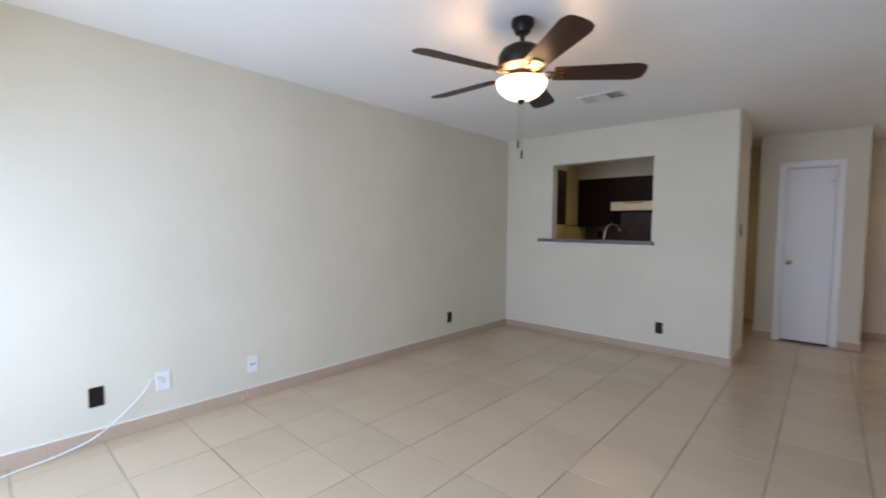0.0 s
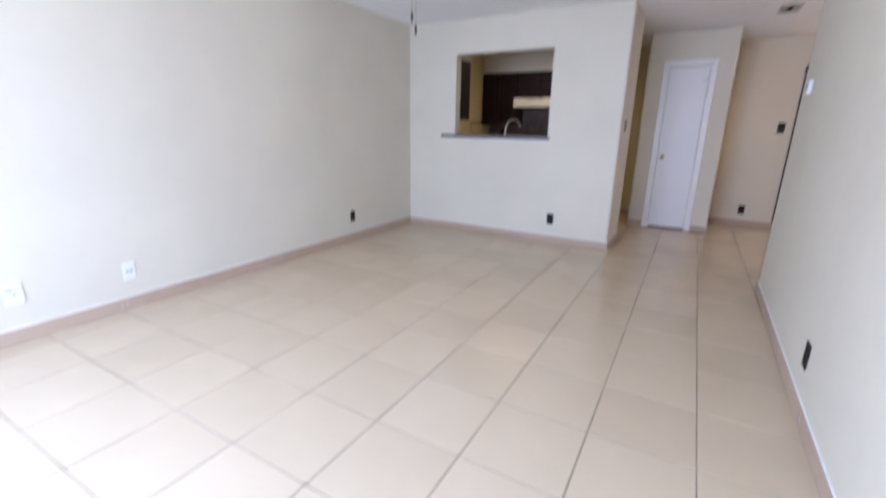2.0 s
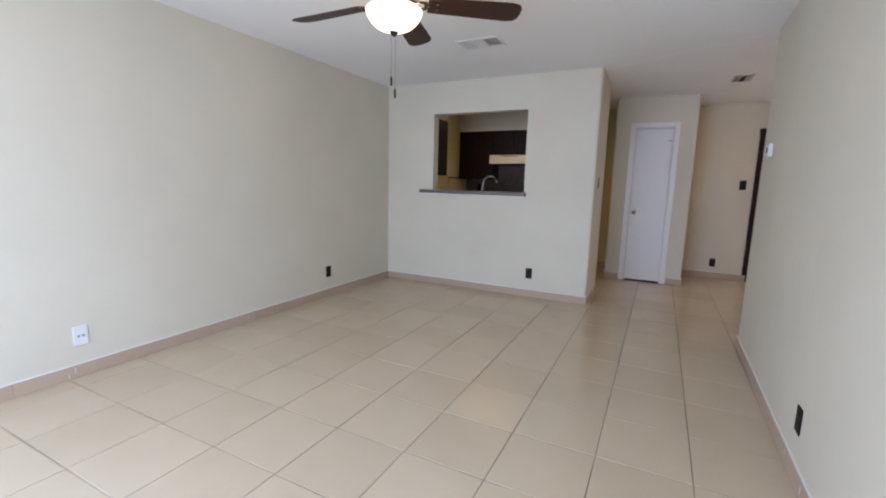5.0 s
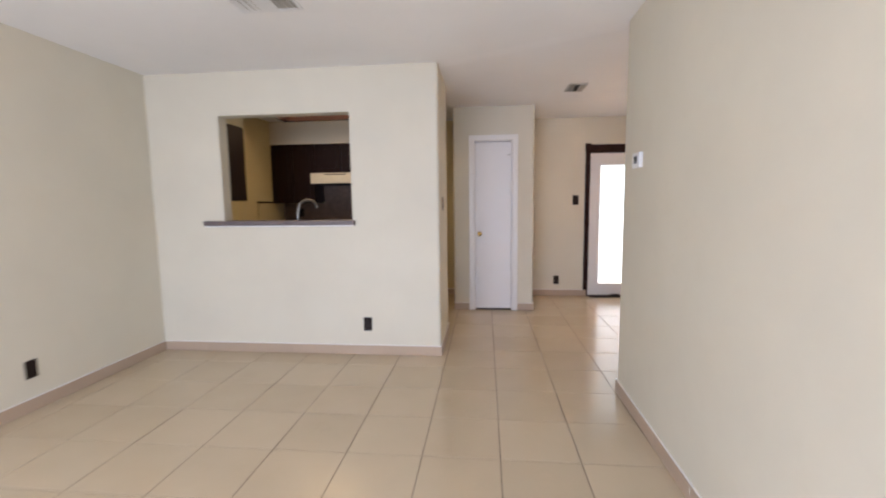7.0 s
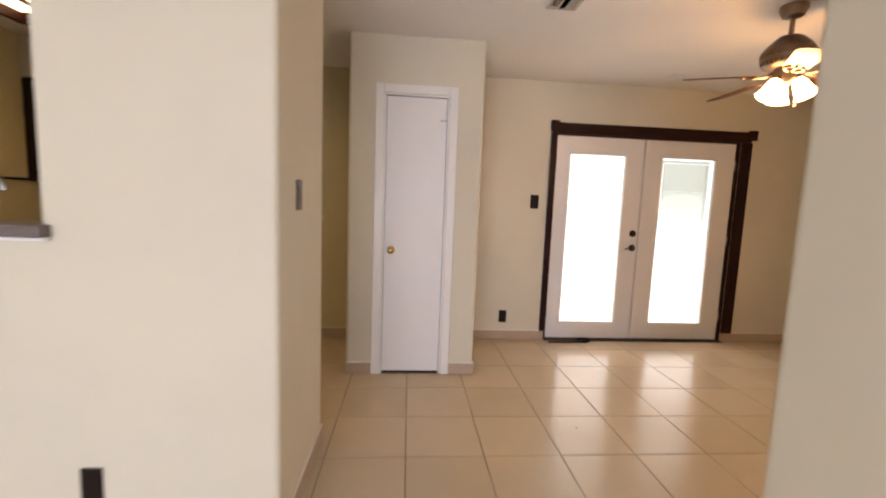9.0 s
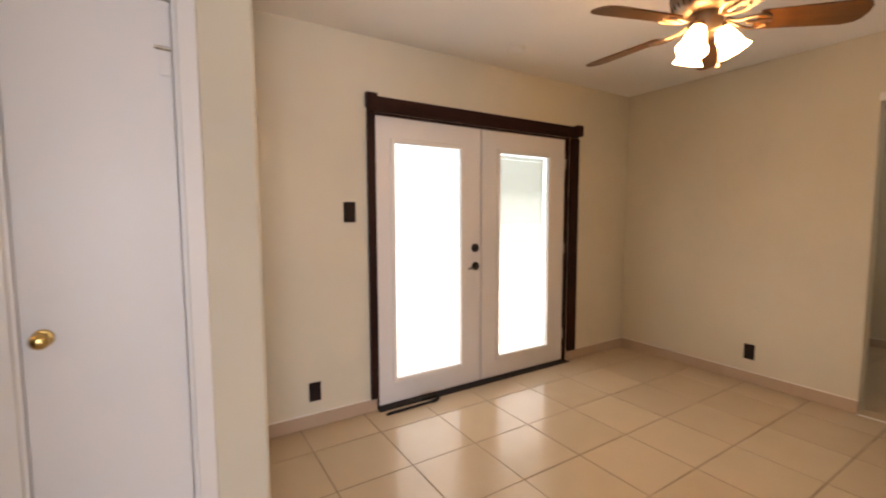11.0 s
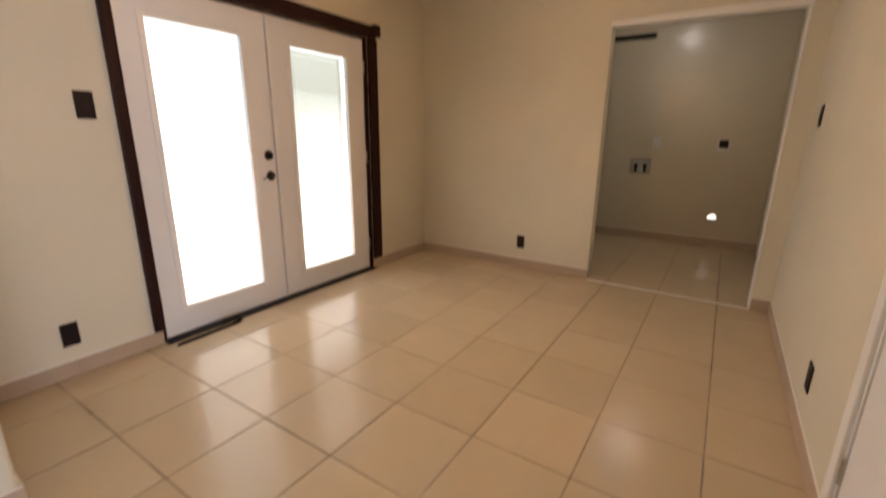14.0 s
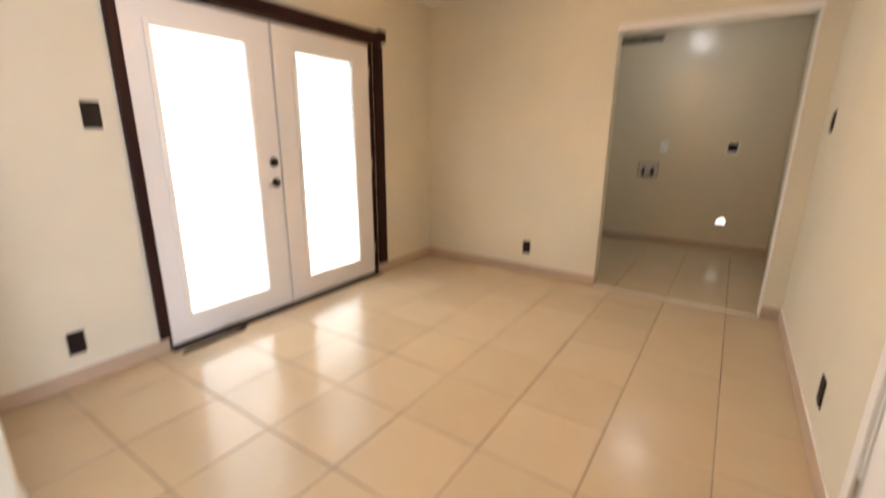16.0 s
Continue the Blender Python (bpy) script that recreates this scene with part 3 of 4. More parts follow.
def living_fan():
    fan = thing("ceiling_fan", "dark bronze ceiling fan with walnut blades and lit glass bowl", "ceiling fan", pose(-1.250, 2.045, H + 0.008))
    part("canopy", lathe([(0.0, -0.0082), (0.060, -0.0082), (0.063, -0.020), (0.062, -0.040), (0.050, -0.052), (0.044, -0.066), (0.040, -0.078), (0.0, -0.080)], 36), M_BRONZE, fan, "", True)
    part("downrod", tube([(0, 0, -0.075), (0, 0, -0.16)], 0.014, 16), M_BRONZE, fan, "", True)
    part("motor", lathe([(0.0, -0.140), (0.03, -0.142), (0.075, -0.150), (0.112, -0.172), (0.130, -0.205), (0.131, -0.240), (0.122, -0.262), (0.095, -0.276), (0.0, -0.276)], 40), M_BRONZE, fan, "dark bronze domed motor housing", True)
    part("trim_ring", lathe([(0.100, -0.262), (0.126, -0.260), (0.128, -0.267), (0.100, -0.284), (0.060, -0.287), (0.060, -0.280)], 40), M_ANTIQUE, fan, "brass coloured trim ring", True)
    part("switch_housing", lathe([(0.06, -0.276), (0.062, -0.300), (0.052, -0.322), (0.056, -0.334), (0.0, -0.334)], 32), M_BRONZE, fan, "", True)
    for k in range(5):
        a = 35.5 + 72 * k
        m = pose(0, 0, -0.300, 0, 0, a) @ pose(0, 0, 0, -13)
        blade = part("blade", slab(blade_outline(0.17, 0.655, 0.115, 0.150), -0.003, 0.003, 0.001), M_BLADE, fan, "", False, m)
        arm = slab(arm_plate(0.150, 0.232, 0.072), -0.008, -0.0035, 0.001)
        for sgn in (-1, 1):
            tube(arc([(0.075, 0.010 * sgn, 0.010), (0.105, 0.014 * sgn, -0.004), (0.13, 0.026 * sgn, -0.008), (0.165, 0.022 * sgn, -0.006)], 4), 0.006, 8, arm)
        arm = part("blade_arm", arm, M_BRONZE, blade, "dark bronze forked blade arm")
        for x, y in ((0.172, 0.0), (0.218, 0.022), (0.218, -0.022)):
            part("screw", lathe([(0, -0.0108), (0.004, -0.0100), (0.005, -0.0082)], 10, Matrix.Translation((x, y, 0))), M_ANTIQUE, arm)
    part("bowl", lathe([(0.138, -0.338), (0.14, -0.3452), (0.134, -0.365), (0.118, -0.392), (0.09, -0.4163), (0.053, -0.4334), (0.0, -0.4388), (0.0, -0.4352), (0.052, -0.4298), (0.087, -0.4127), (0.114, -0.3893), (0.13, -0.3632), (0.134, -0.3452), (0.133, -0.338), (0.138, -0.338)], 44), M_BOWL, fan, "lit frosted glass bowl", True)
    for x in (-0.07, 0.07):
        part("bulb", lathe([(0.0, -0.345), (0.012, -0.347), (0.015, -0.365), (0.028, -0.385), (0.026, -0.402), (0.0, -0.412)], 16, Matrix.Translation((x * 0.8, x * 0.6, 0))), M_BULB, fan, "lit bulb inside the bowl", True)
    part("bowl_rod", tube([(0, 0, -0.33), (0, 0, -0.434)], 0.005, 8), M_BRONZE, fan)
    part("finial", lathe([(0.0, -0.461), (0.010, -0.459), (0.014, -0.451), (0.022, -0.444), (0.024, -0.4393), (0.0, -0.4393)], 20), M_BRONZE, fan, "dark bronze finial", True)
    for x, y, z in ((-0.012, -0.004, -0.675), (0.006, 0.004, -0.735)):
        chain = part("pull_chain", tube([(x, y, -0.43), (x, y, z + 0.02)], 0.0008, 6), M_ANTIQUE, fan)
        part("pull_bob", lathe([(0.0, z + 0.025), (0.004, z + 0.022), (0.006, z), (0.005, z - 0.022), (0.0, z - 0.025)], 12, Matrix.Translation((x, y, 0))), M_BRONZE, chain, "", True)
    return fan


def dining_fan():
    fan = thing("ceiling_fan", "antique brass ceiling fan with oak blades and three lit shades", "ceiling fan", pose(1.91, 5.66, HH - 0.006))
    part("canopy", lathe([(0.0, 0.0055), (0.065, 0.0055), (0.066, -0.015), (0.05, -0.05), (0.02, -0.062), (0.0, -0.062)], 32), M_ANTIQUE, fan, "", True)
    part("downrod", tube([(0, 0, -0.055), (0, 0, -0.17)], 0.013, 14), M_ANTIQUE, fan, "", True)
    part("motor", lathe([(0.0, -0.150), (0.05, -0.155), (0.075, -0.175), (0.105, -0.205), (0.128, -0.235), (0.133, -0.255), (0.130, -0.268)], 44), plain("dark_antique_cap", (0.16, 0.11, 0.085), 0.3, 0.9), fan, "dark antique motor cap", True)
    band = part("motor_band", lathe([(0.130, -0.268), (0.127, -0.285), (0.112, -0.315), (0.085, -0.330), (0.0, -0.330)], 44), M_ANTIQUE, fan, "slotted antique brass band", True)
    for k in range(30):
        s = box(-0.0022, 0.0022, -0.002, 0.002, -0.010, 0.010)
        part("slot", s, M_HOLE, band, m=pose(0, 0, 0, 0, 0, 12 * k) @ pose(0.1205, 0, -0.299, 0, 27, 0))
    part("switch_housing", lathe([(0.06, -0.328), (0.062, -0.345), (0.058, -0.395), (0.045, -0.41), (0.0, -0.41)], 32), M_ANTIQUE, fan, "", True)
    for k in range(5):
        a = 23 + 72 * k
        m = pose(0, 0, -0.362, 0, 0, a) @ pose(0, 0, 0, 0, 2.5) @ pose(0, 0, 0, -13)
        blade = part("blade", slab(blade_outline(0.175, 0.530, 0.105, 0.136), -0.003, 0.003, 0.001), M_BLADE_OAK, fan, "", False, m)
        arm = bmesh.new()
        for sgn in (-1, 1):
            tube(arc([(0.07, 0.006 * sgn, 0.012), (0.11, 0.014 * sgn, -0.006), (0.15, 0.034 * sgn, -0.009), (0.185, 0.042 * sgn, -0.008), (0.215, 0.026 * sgn, -0.007)], 4), 0.006, 8, arm)
        tube([(0.14, 0, -0.008), (0.225, 0, -0.007)], 0.007, 8, arm)
        part("blade_arm", arm, M_ANTIQUE, blade, "antique brass scrolled arm", True)
    prof = [(0.024, 0.0), (0.030, -0.012), (0.040, -0.040), (0.046, -0.070), (0.052, -0.098), (0.064, -0.120), (0.061, -0.120), (0.049, -0.098), (0.043, -0.070), (0.037, -0.040), (0.026, -0.010), (0.0, -0.004)]
    for k in range(3):
        a = -57 + 120 * k
        m = pose(0, 0, -0.378, 0, 0, a) @ pose(0.052, 0, -0.008, 0, -27, 0) @ Matrix.Scale(0.9, 4)
        holder = part("lamp_holder", lathe([(0.0, 0.032), (0.016, 0.030), (0.026, 0.010), (0.027, -0.012), (0.0, -0.012)], 20), M_ANTIQUE, fan, "", True, m)
        part("glass_shade", lathe(prof, 32, pose(0, 0, -0.006)), M_TULIP, holder, "lit white tulip glass shade", True)
    for x, y, z in ((0.045, -0.03, -0.525),):
        chain = part("pull_chain", tube([(x, y, -0.40), (x, y, z)], 0.0013, 6), M_ANTIQUE, fan)
        part("pull_bob", lathe([(0.0, z + 0.012), (0.006, z + 0.004), (0.009, z - 0.010), (0.0, z - 0.016)], 12, Matrix.Translation((x, y, 0))), M_ANTIQUE, chain, "", True)
    return fan


living_fan()
dining_fan()


# ---- wall plates ----
def plate(name, label, category, m, material, kind, w=0.074, h=0.12, group=""):
    """A wall plate facing +y in its own frame: duplex, rocker or blank."""
    ob = thing(name, label, category, m, group)
    part("plate", box(-w / 2, w / 2, 0.0005, 0.007, -h / 2, h / 2, 0.003, 2), material, ob)
    dark = M_HOLE
    if kind == "outlet":
        for z in (-0.02, 0.02):
            face = part("receptacle", slab([(0.017 * math.cos(a) * 1.0, max(-0.0135, min(0.0135, 0.017 * math.sin(a)))) for a in (2 * math.pi * j / 20 for j in range(20))], 0.0072, 0.0088, 0.0005), material, ob, m=pose(0, 0, z) @ pose(0, 0, 0, -90) @ pose(0, 0, 0, 0, 0, 0))
            for x in (-0.0065, 0.0065):
                part("slot", box(x - 0.0012, x + 0.0012, -0.0045, 0.0045, 0.0088, 0.0093), dark, face)
        part("screw", lathe([(0, 0.0085), (0.003, 0.008), (0.0035, 0.0071)], 10, pose(0, 0, 0, -90)), M_STEEL if material is M_PLASTIC else material, ob)
    elif kind == "switch":
        n = 1 if w < 0.1 else 2
        for k in range(n):
            x = 0 if n == 1 else (-0.023 + 0.046 * k)
            part("rocker", box(x - 0.016, x + 0.016, 0.0072, 0.0105, -0.033, 0.033, 0.0015), material, ob, m=pose(0, 0, 0, 2))
    elif kind == "jack":
        for x in (-0.012, 0.012):
            part("jack", box(x - 0.006, x + 0.006, 0.0072, 0.0085, -0.008, 0.006, 0.001), plain("grey_jack", (0.25, 0.25, 0.26), 0.4), ob)
    elif kind == "coax":
        part("coax_nut", lathe([(0, 0.016), (0.005, 0.016), (0.005, 0.0072)], 12, pose(0, 0, 0, -90)), M_STEEL, ob)
    return ob


def on_west(y, z):
    return pose(WX, y, z, 0, 0, -90)


def on_south_face(x, y, z):
    return pose(x, y, z, 0, 0, 180)


BK = "dark brown duplex wall outlet with matching plate"
plate("wall_outlet", BK, "outlet", on_west(0.46, 0.285), M_BLACK, "outlet", group="dark outlets")
plate("wall_outlet", BK, "outlet", on_west(3.672, 0.278), M_BLACK, "outlet", group="dark outlets")
plate("phone_plate", "white wall plate with two phone jacks", "wall plate", on_west(1.395, 0.267), M_PLASTIC, "jack", 0.078, 0.125)
plate("coax_plate", "white cable plate with a white coax cable", "wall plate", on_west(0.807, 0.292), M_PLASTIC, "coax", 0.085, 0.13)
plate("wall_outlet", BK, "outlet", on_south_face(-1.242, PY, 0.275), M_BLACK, "outlet", group="dark outlets")
plate("wall_outlet", BK, "outlet", pose(east_x(2.425), 2.425, 0.27, 0, 0, 89.2), M_BLACK, "outlet", group="dark outlets")
plate("wall_outlet", BK, "outlet", on_south_face(0.775, NY, 0.225), M_BLACK, "outlet", group="dark outlets")
plate("light_switch", "dark brown rocker light switch beside the french doors", "light switch", on_south_face(1.022, NY, 1.34), M_BLACK, "switch", 0.08, 0.13)
plate("wall_outlet", BK, "outlet", pose(DX, 6.211, 0.245, 0, 0, 90), M_BLACK, "outlet", group="dark outlets")
plate("wall_outlet", BK, "outlet", pose(2.285, DS, 0.267), M_BLACK, "outlet", group="dark outlets")
plate("light_switch", "dark brown rocker light switch on the dining wall", "light switch", pose(3.49, DS, 1.345), M_BLACK, "switch")
plate("light_switch", "brown rocker light switch on the kitchen wall end", "light switch", pose(-0.60, 5.10, 1.315, 0, 0, -90), plain("brown_switch", (0.11, 0.085, 0.065), 0.35), "switch")
plate("light_switch", "ivory double light switch in the kitchen passage", "light switch", on_south_face(-0.966, NY, 1.154), plain("ivory_plastic", (0.62, 0.55, 0.40), 0.4), "switch")

cable = thing("coax_cable", "white coax cable hanging from its plate onto the floor", "cable")
pts = arc([(WX + 0.016, 0.80, 0.312), (WX + 0.042, 0.765, 0.335), (WX + 0.055, 0.722, 0.328), (WX + 0.055, 0.704, 0.288), (WX + 0.06, 0.62, 0.200), (WX + 0.07, 0.45, 0.075), (WX + 0.075, 0.28, 0.028), (WX + 0.09, 0.06, 0.006), (WX + 0.22, -0.20, 0.005), (WX + 0.30, -0.5, 0.005)], 8)
part("cable", tube(pts, 0.0042, 8), M_PLASTIC, cable, smooth=True)

thermo = thing("thermostat", "white thermostat with a small grey display", "thermostat", pose(east_x(3.935), 3.935, 1.56, 0, 0, 89.2))
part("body", box(-0.062, 0.062, 0.0005, 0.024, -0.045, 0.045, 0.006, 3), M_PLASTIC, thermo)
part("display", box(-0.026, 0.026, 0.0242, 0.0252, -0.018, 0.024, 0.001), plain("lcd_grey", (0.05, 0.06, 0.055), 0.2), thermo, "dark grey display")


# ---- ceiling fittings ----
def vent(name, label, x, y, w, d, body, dark, top=H):
    """A sheet metal register with louvres at both ends of a plain middle."""
    ob = thing(name, label, "vent", pose(x, y, top))
    rim = bmesh.new()
    t = 0.022
    add_box(rim, -w / 2, w / 2, -d / 2, -d / 2 + t, -0.010, -0.0005, 0.003)
    add_box(rim, -w / 2, w / 2, d / 2 - t, d / 2, -0.010, -0.0005, 0.003)
    add_box(rim, -w / 2, -w / 2 + t, -d / 2 + t, d / 2 - t, -0.010, -0.0005, 0.003)
    add_box(rim, w / 2 - t, w / 2, -d / 2 + t, d / 2 - t, -0.010, -0.0005, 0.003)
    part("rim", rim, body, ob)
    # no duct above: the sheet's colour gives the shade behind the louvres
    part("backing", box(-w / 2 + t, w / 2 - t, -d / 2 + t, d / 2 - t, -0.002, -0.0008), dark, ob, "flat sheet coloured as the shaded duct behind the louvres")
    n = 9
    for k in range(n):
        x0 = -w / 2 + t + (k + 0.5) * (w - 2 * t) / n
        side = -1 if k < n / 3 else (1 if k >= 2 * n / 3 else 0)
        if side:
            part("louvre", box(-0.009, 0.009, -d / 2 + t, d / 2 - t, -0.0006, 0.0006), body, ob, m=pose(x0, 0, -0.009, 0, 42 * side, 0))
        else:
            part("louvre", box(-0.018, 0.018, -d / 2 + t, d / 2 - t, -0.0006, 0.0006), body, ob, m=pose(x0, 0, -0.0095))
    return ob


vent("ceiling_vent", "white sheet metal air register on the ceiling", -1.45, 3.67, 0.37, 0.24, M_PLASTIC, M_GREY)
vent("ceiling_vent", "grey cream return grille on the hall ceiling", 0.68, 5.75, 0.18, 0.30, M_GREY, plain("duct_shade", (0.36, 0.34, 0.30), 0.8), HH)
smoke = thing("smoke_detector", "white round smoke detector on the ceiling", "smoke detector", pose(2.093, 6.99, HH))
part("base", lathe([(0, -0.0005), (0.066, -0.0005), (0.066, -0.010), (0.0, -0.010)], 32), M_PLASTIC, smoke, "", True)
part("cover", lathe([(0.064, -0.0102), (0.062, -0.024), (0.05, -0.034), (0.0, -0.036)], 32), M_PLASTIC, smoke, "", True)

# ---- kitchen behind the hatch ----
def cabinet(name, label, x0, x1, y0, y1, z0, z1, face, doors):
    """A hung cabinet whose doors face -y or +y."""
    ob = thing(name, label, "cabinet")
    part("body", box(x0, x1, y0, y1, z0, z1, 0.002), M_CABINET, ob)
    w = (x1 - x0) / doors
    for k in range(doors):
        a, b = x0 + k * w + 0.006, x0 + (k + 1) * w - 0.006
        ya, yb = (y0 - 0.02, y0 - 0.0005) if face < 0 else (y1 + 0.0005, y1 + 0.02)
        d = part("door", box(a, b, ya, yb, z0 + 0.008, z1 - 0.008, 0.003), M_CABINET, ob)
        yc = (ya - 0.006, ya - 0.0003) if face < 0 else (yb + 0.0003, yb + 0.006)
        part("raised_panel", box(a + 0.06, b - 0.06, *yc, z0 + 0.07, z1 - 0.07, 0.005, 2), M_CABINET, d)
    return ob


cabinet("wall_cabinet", "dark cherry wall cabinet beside the range hood", WX + 0.002, -2.55, 7.02, NY - 0.002, 1.345, 2.14, -1, 2)
cabinet("wall_cabinet", "short dark cherry cabinet above the range hood", -2.548, -1.79, 7.02, NY - 0.002, 1.742, 2.14, -1, 2)
cabinet("wall_cabinet", "dark cherry wall cabinet at the end of the run", -1.788, -1.36, 7.02, NY - 0.002, 1.345, 2.14, -1, 1)
cabinet("wall_cabinet", "dark cherry wall cabinet beside the hatch", WX + 0.002, -2.522, PT + 0.002, 5.235, 1.365, 2.058, 1, 2)
hood = thing("range_hood", "cream enamel range hood under the cabinets", "range hood")
part("canopy", box(-2.54, -1.795, 6.83, NY - 0.002, 1.60, 1.738, 0.006, 2), M_HOOD, hood)
part("vent_slot", box(-2.35, -2.05, 6.827, 6.8295, 1.712, 1.724), M_HOLE, hood)
part("filter", box(-2.50, -1.84, 6.87, NY - 0.04, 1.590, 1.5995), M_HOLE, hood, "dark filter panel")
counter = thing("base_cabinet", "dark cherry base cabinets along the kitchen wall", "cabinet")
part("body", box(WX + 0.002, -2.55, 6.75, NY - 0.002, 0.10, 0.868), M_CABINET, counter)
for a, b in ((WX + 0.01, -2.905), (-2.895, -2.56)):
    part("door", box(a, b, 6.73, 6.7495, 0.12, 0.86, 0.003), M_CABINET, counter)
top = thing("worktop", "brown laminate worktop along the kitchen wall", "worktop")
part("board", box(WX + 0.002, -2.548, 6.71, NY - 0.002, 0.870, 0.908, 0.004), M_LAMINATE, top)
splash = thing("backsplash", "brown backsplash behind the worktop", "backsplash", kind="structure")
part("panel", boxes((WX + 0.012, -1.36, NY - 0.012, NY - 0.001, 0.91, 1.343), (-2.546, -1.79, NY - 0.012, NY - 0.001, 1.343, 1.60)), M_SPLASH, splash)
side_splash = thing("backsplash", "cream side splash with a dark edge strip", "backsplash", kind="structure")
part("panel", box(WX + 0.0005, WX + 0.010, 6.61, NY - 0.014, 0.91, 1.351), M_KITCHEN, side_splash)
part("edge", box(WX + 0.0005, WX + 0.022, 6.60, 7.0, 1.350, 1.368), M_BLACK, side_splash)
plate("wall_outlet", BK, "outlet", on_south_face(-2.90, NY - 0.012, 1.206), M_BLACK, "outlet", group="dark outlets")
stove = thing("stove", "dark freestanding stove under the hood", "stove")
part("body", box(-2.54, -1.80, 6.72, NY - 0.014, 0.02, 0.905, 0.008), M_BLACK, stove)
part("control_panel", box(-2.54, -1.80, NY - 0.10, NY - 0.015, 0.906, 1.06, 0.01), M_BLACK, stove)
sink_run = thing("base_cabinet", "dark cherry sink cabinets under the hatch", "cabinet")
part("body", box(WX + 0.002, -0.90, PT + 0.002, 5.58, 0.10, 0.868), M_CABINET, sink_run)
for k in range(4):
    a = WX + 0.02 + k * 0.58
    part("door", box(a, a + 0.56, 5.581, 5.60, 0.12, 0.86, 0.003), M_CABINET, sink_run)
sink_top = thing("worktop", "brown laminate worktop with the sink", "worktop")
part("board", box(WX + 0.002, -0.88, PT + 0.002, 5.62, 0.870, 0.908, 0.004), M_LAMINATE, sink_top)
sink = thing("kitchen_sink", "steel kitchen sink set in the worktop", "sink")
rim = bmesh.new()
for d in ((-2.25, -1.55, 5.10, 5.13), (-2.25, -1.55, 5.50, 5.53), (-2.25, -2.22, 5.13, 5.50), (-1.58, -1.55, 5.13, 5.50)):
    add_box(rim, *d, 0.9085, 0.914, 0.002)
part("rim", rim, M_STEEL, sink)
part("basin", box(-2.22, -1.58, 5.13, 5.50, 0.9085, 0.910), plain("sink_basin", (0.2, 0.2, 0.2), 0.3, 1.0), sink)
faucet = thing("faucet", "brushed steel gooseneck kitchen faucet", "faucet", pose(-1.97, 5.13, 0.914))
part("base", lathe([(0.0, 0.03), (0.018, 0.03), (0.024, 0.012), (0.027, 0.0005), (0.0, 0.0005)], 20), M_FAUCET, faucet, "", True)
part("spout", tube(arc([(0, 0, 0.02), (0, 0, 0.18), (0.0, 0.01, 0.32), (0.018, 0.028, 0.415), (0.06, 0.07, 0.45), (0.105, 0.115, 0.44), (0.128, 0.138, 0.405), (0.133, 0.143, 0.375)], 6), 0.013, 12), M_FAUCET, faucet, "", True)
part("lever", tube([(0.02, 0, 0.03), (0.075, -0.01, 0.055)], 0.006, 8), M_FAUCET, faucet, "", True)

klight = thing("kitchen_ceiling_light", "fluorescent ceiling light in a dark wood frame", "ceiling light", pose(0, 0, H))
kx0, kx1, ky0, ky1 = -2.66, -1.35, 5.80, 6.42
for a in ((kx0, kx1, ky0, ky0 + 0.03), (kx0, kx1, ky1 - 0.03, ky1), (kx0, kx0 + 0.03, ky0 + 0.03, ky1 - 0.03), (kx1 - 0.03, kx1, ky0 + 0.03, ky1 - 0.03)):
    part("frame", box(*a, -0.125, -0.0005, 0.003), M_DARKWOOD_H, klight, "dark stained wood frame")
for k in range(2):
    ya = ky0 + 0.032 + k * 0.28
    part("diffuser", box(kx0 + 0.032, kx1 - 0.032, ya, ya + 0.265, -0.062, -0.05), M_DIFFUSER, klight, "lit prismatic diffuser")
part("divider", box(kx0 + 0.032, kx1 - 0.032, ky0 + 0.299, ky0 + 0.31, -0.075, -0.0005), M_DARKWOOD_H, klight)
part("divider", box(kx0 + 0.20, kx0 + 0.222, ky0 + 0.032, ky1 - 0.032, -0.080, -0.063), M_DARKWOOD_H, klight)

# ---- laundry hookups ----
box_w = thing("washer_box", "recessed washer supply box with two valves", "washer box", pose(LX, 5.56, 0.875, 0, 0, 90))
fr = bmesh.new()
for d in ((-0.115, 0.115, 0.075, 0.09), (-0.115, 0.115, -0.09, -0.075), (-0.115, -0.10, -0.075, 0.075), (0.10, 0.115, -0.075, 0.075)):
    add_box(fr, d[0], d[1], 0.0005, 0.010, d[2], d[3], 0.002)
part("rim", fr, plain("aged_plastic_rim", (0.36, 0.31, 0.24), 0.5), box_w)
part("recess", box(-0.0995, 0.0995, 0.0005, 0.003, -0.0745, 0.0745), M_GREY, box_w)
for x in (-0.05, 0.05):
    v = part("valve", tube([(x, 0.010, -0.07), (x, 0.014, -0.005)], 0.014, 12), M_BRONZE, box_w, "dark valve", True)
    part("handle", box(x - 0.022, x + 0.022, 0.012, 0.024, -0.004, 0.022, 0.004), M_BLACK, v)
plate("wall_outlet", "white duplex outlet above the washer box", "outlet", pose(LX, 5.415, 1.147, 0, 0, 90), M_PLASTIC, "outlet")
dry = thing("dryer_outlet", "white dryer outlet with a dark round socket", "outlet", pose(LX, 4.74, 1.142, 0, 0, 90))
part("plate", box(-0.06, 0.06, 0.0005, 0.007, -0.06, 0.06, 0.003), M_PLASTIC, dry)
part("socket", box(-0.045, 0.045, 0.0072, 0.014, -0.036, 0.05, 0.004, 2), M_BLACK, dry, "dark square socket", True)
duct = thing("dryer_duct", "open round dryer duct letting daylight in", "duct", pose(LX, 4.735, 0.32, 0, 0, 90))
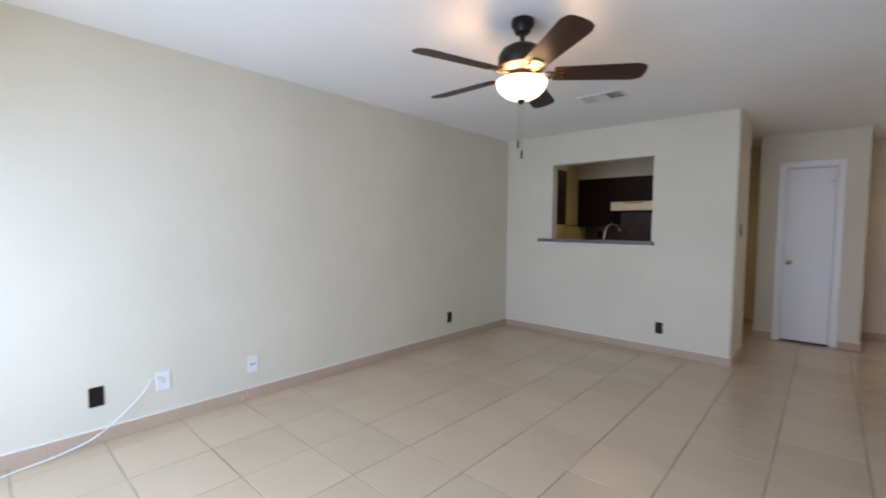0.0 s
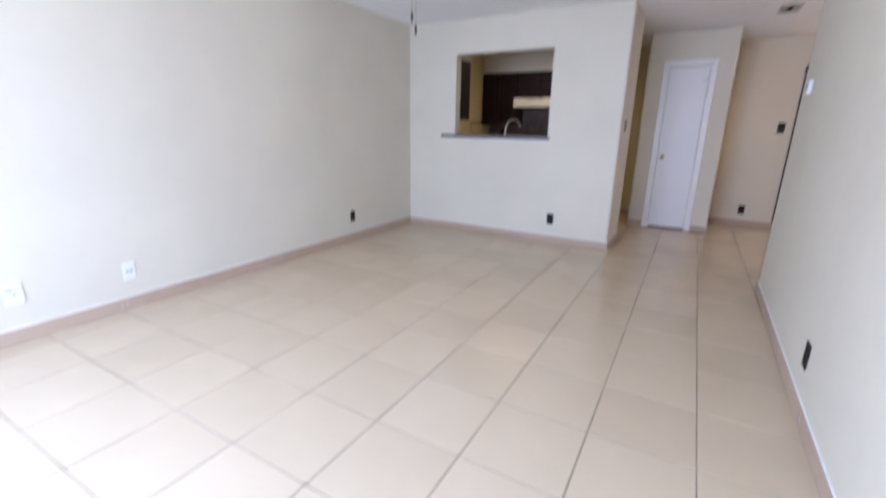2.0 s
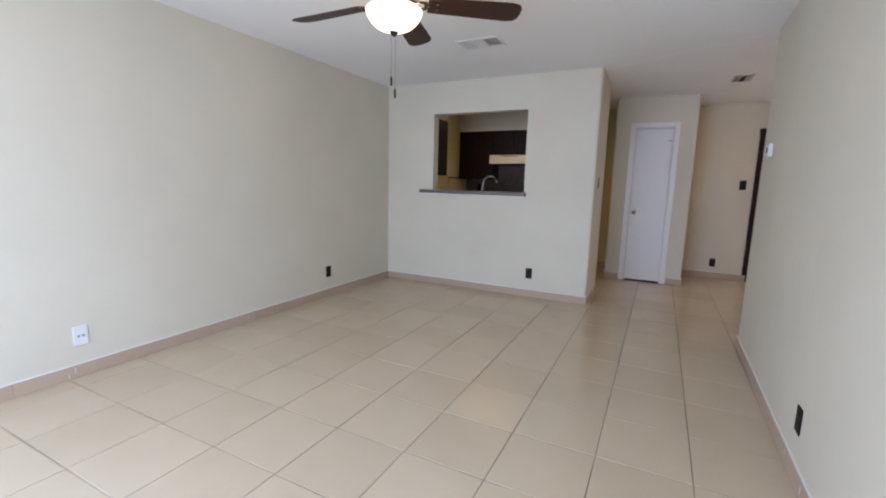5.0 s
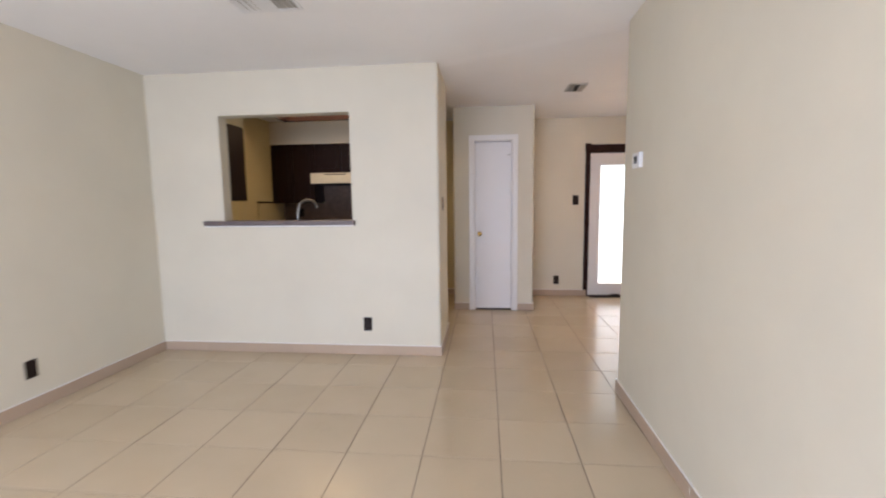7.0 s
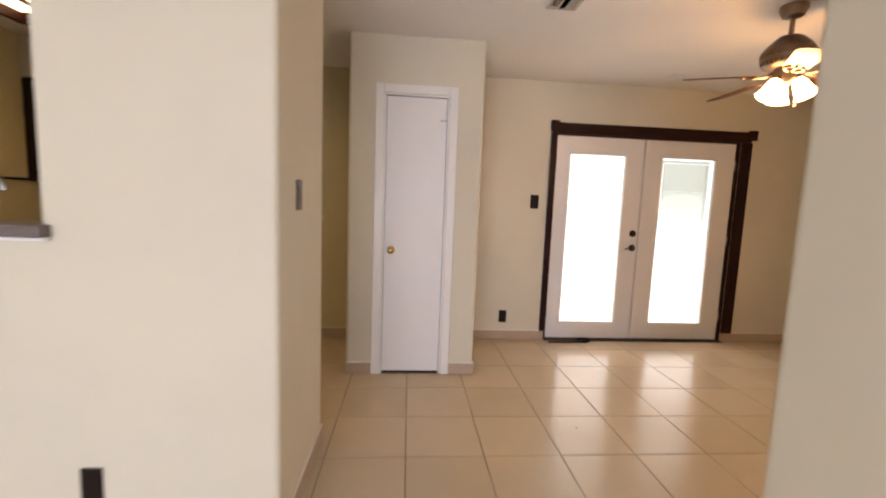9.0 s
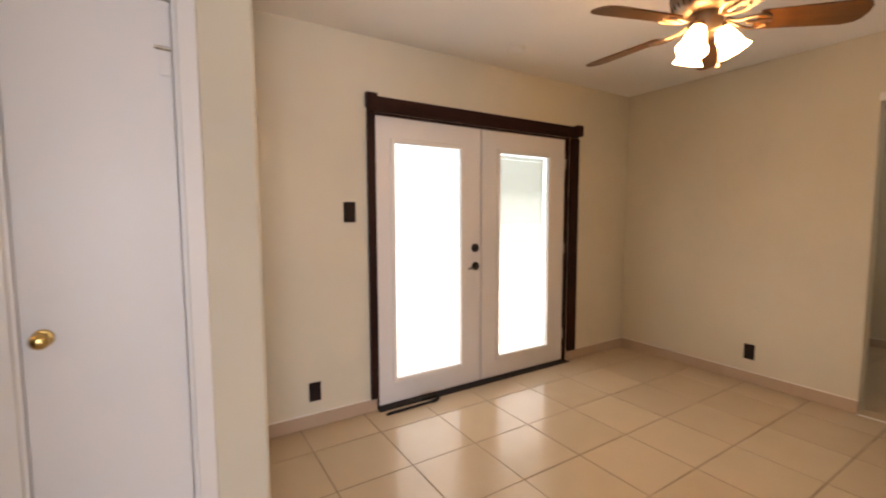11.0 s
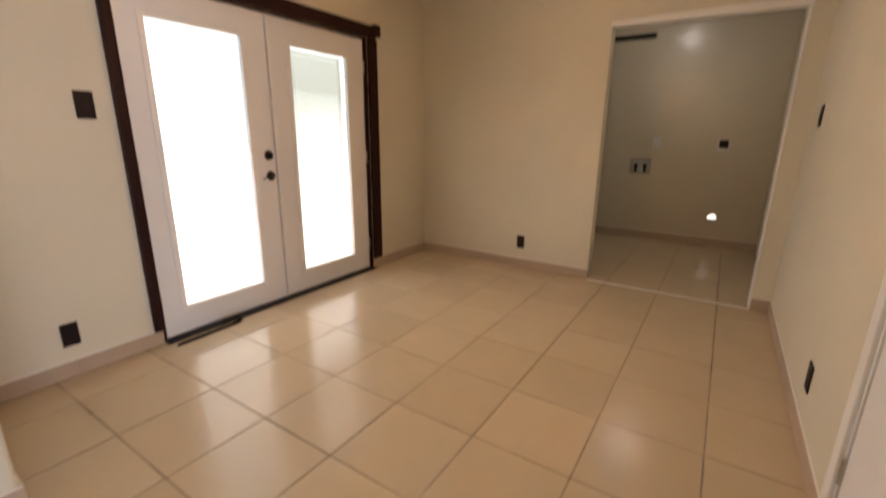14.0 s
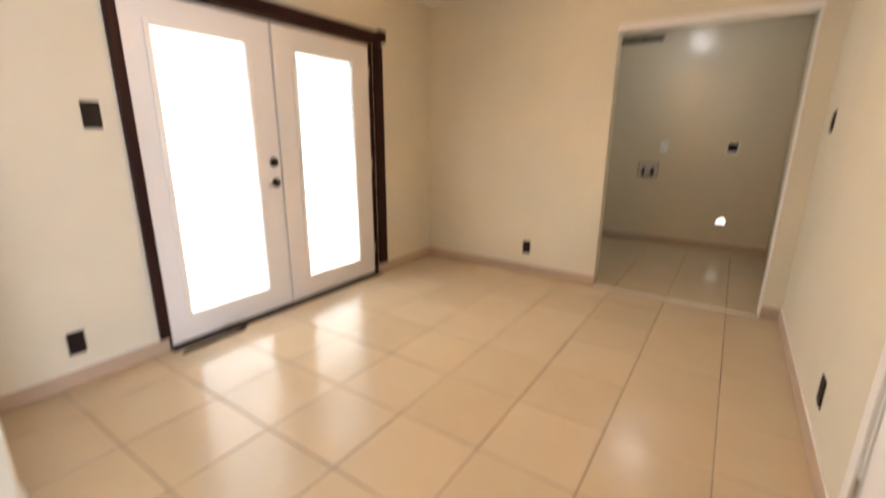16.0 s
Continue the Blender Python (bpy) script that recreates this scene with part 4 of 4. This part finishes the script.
part("collar", lathe([(0.050, 0.0005), (0.050, 0.028), (0.054, 0.028), (0.056, 0.0005)], 28, pose(0, 0, 0, -90)), M_STEEL, duct, "", True)
part("pipe", lathe([(0.0, 0.002), (0.0495, 0.002), (0.0495, 0.0008)], 28, pose(0, 0, 0, -90)), M_GREY, duct, "grey duct wall", True)
lune = [(0.046 * math.cos(a), 0.046 * math.sin(a)) for a in (radians(-14 + 208 * j / 20) for j in range(21))]
bm = slab(lune, 0.0022, 0.0034)
bm.transform(pose(0, 0, 0, 90, 0, 180) @ Matrix.Scale(1, 4))
part("daylight", bm, glow("daylight_in_duct", (0.95, 0.98, 1.0), 1.6), duct, "daylight at the end of the duct")
lamp = thing("laundry_ceiling_light", "small white flush ceiling light in the laundry", "ceiling light", pose(5.05, 5.27, H))
part("base", lathe([(0, -0.0005), (0.12, -0.0005), (0.12, -0.02), (0.0, -0.02)], 32), M_PLASTIC, lamp, "", True)
part("dome", lathe([(0.112, -0.0205), (0.106, -0.05), (0.08, -0.078), (0.04, -0.092), (0.0, -0.096)], 32), glow("lit_opal_dome", (0.90, 0.95, 1.0), LAUNDRY), lamp, "lit opal glass dome", True)
rod = thing("closet_rod", "dark shelf bracket rail high on the laundry wall", "rail", pose(LX, 5.83, 2.33, 0, 0, 90))
part("rail", box(-0.27, 0.27, 0.0005, 0.03, -0.022, 0.022, 0.003), M_BLACK, rod)

# ---- floor tiles, last ----
P, G = 0.41, 0.0050
GX0, GY0 = -0.14, 0.49
near, far = [], []
for i in range(-9, 17):
    for j in range(-5, 18):
        x, y = GX0 + i * P, GY0 + j * P
        if x > LX + 0.1 or x + P < WX - 0.1 or y > NY + 0.12 or y + P < SY - 0.1:
            continue
        if x > EX + 0.1 and y + P < DS - 0.1:
            continue
        visible = (x < EX and y < PY) or (x + P > CX0 and x < DX and y + P > DS and y < NY and not (x < CX1 - 0.1 and y > CY))
        (near if visible else far).append((x, y))


def tile_mesh(bm, x, y, tilt=(0, 0)):
    r = P - G
    lo, hi, c = -0.010, 0.0, 0.0018
    ring = [[(0, 0), (r, 0), (r, r), (0, r)], [(0, 0), (r, 0), (r, r), (0, r)], [(c, c), (r - c, c), (r - c, r - c), (c, r - c)]]
    zs = (lo, hi - 0.0014, hi)
    vs = [[bm.verts.new((x + G / 2 + a, y + G / 2 + b, z)) for a, b in q] for q, z in zip(ring, zs)]
    for a, b in zip(vs, vs[1:]):
        for k in range(4):
            bm.faces.new([a[k], a[(k + 1) % 4], b[(k + 1) % 4], b[k]])
    bm.faces.new(vs[2])


bm = bmesh.new()
tile_mesh(bm, 0, 0)
tile_me = mesh_of("tile", bm, M_TILE)
near.sort(key=lambda p: (p[0] - 0.3) ** 2 * 1.0 + (p[1] - 3.2) ** 2 * 0.6)
for x, y in near[:298]:
    ob = new("tile", tile_me)
    ob.parent = floor
    ob.location = (x, y, random.uniform(-0.0004, 0.0004))
    ob.rotation_euler = (random.uniform(-0.0012, 0.0012), random.uniform(-0.0012, 0.0012), 0)
bm = bmesh.new()
for x, y in near[298:] + far:
    tile_mesh(bm, x, y)
rest = new("tiles", mesh_of("tiles", bm, M_TILE))
rest.parent = floor
tagged(rest, kind="stuff")

# a small dark chip in one tile
chip = slab([(0.006 * (1 + 0.3 * math.sin(3 * a)) * math.cos(a), 0.004 * math.sin(a)) for a in (radians(40 * j) for j in range(9))], 0.0004, 0.0014)
part("chip", chip, M_HOLE, floor, "small dark chip in a tile", m=pose(0.875, 5.685, 0))
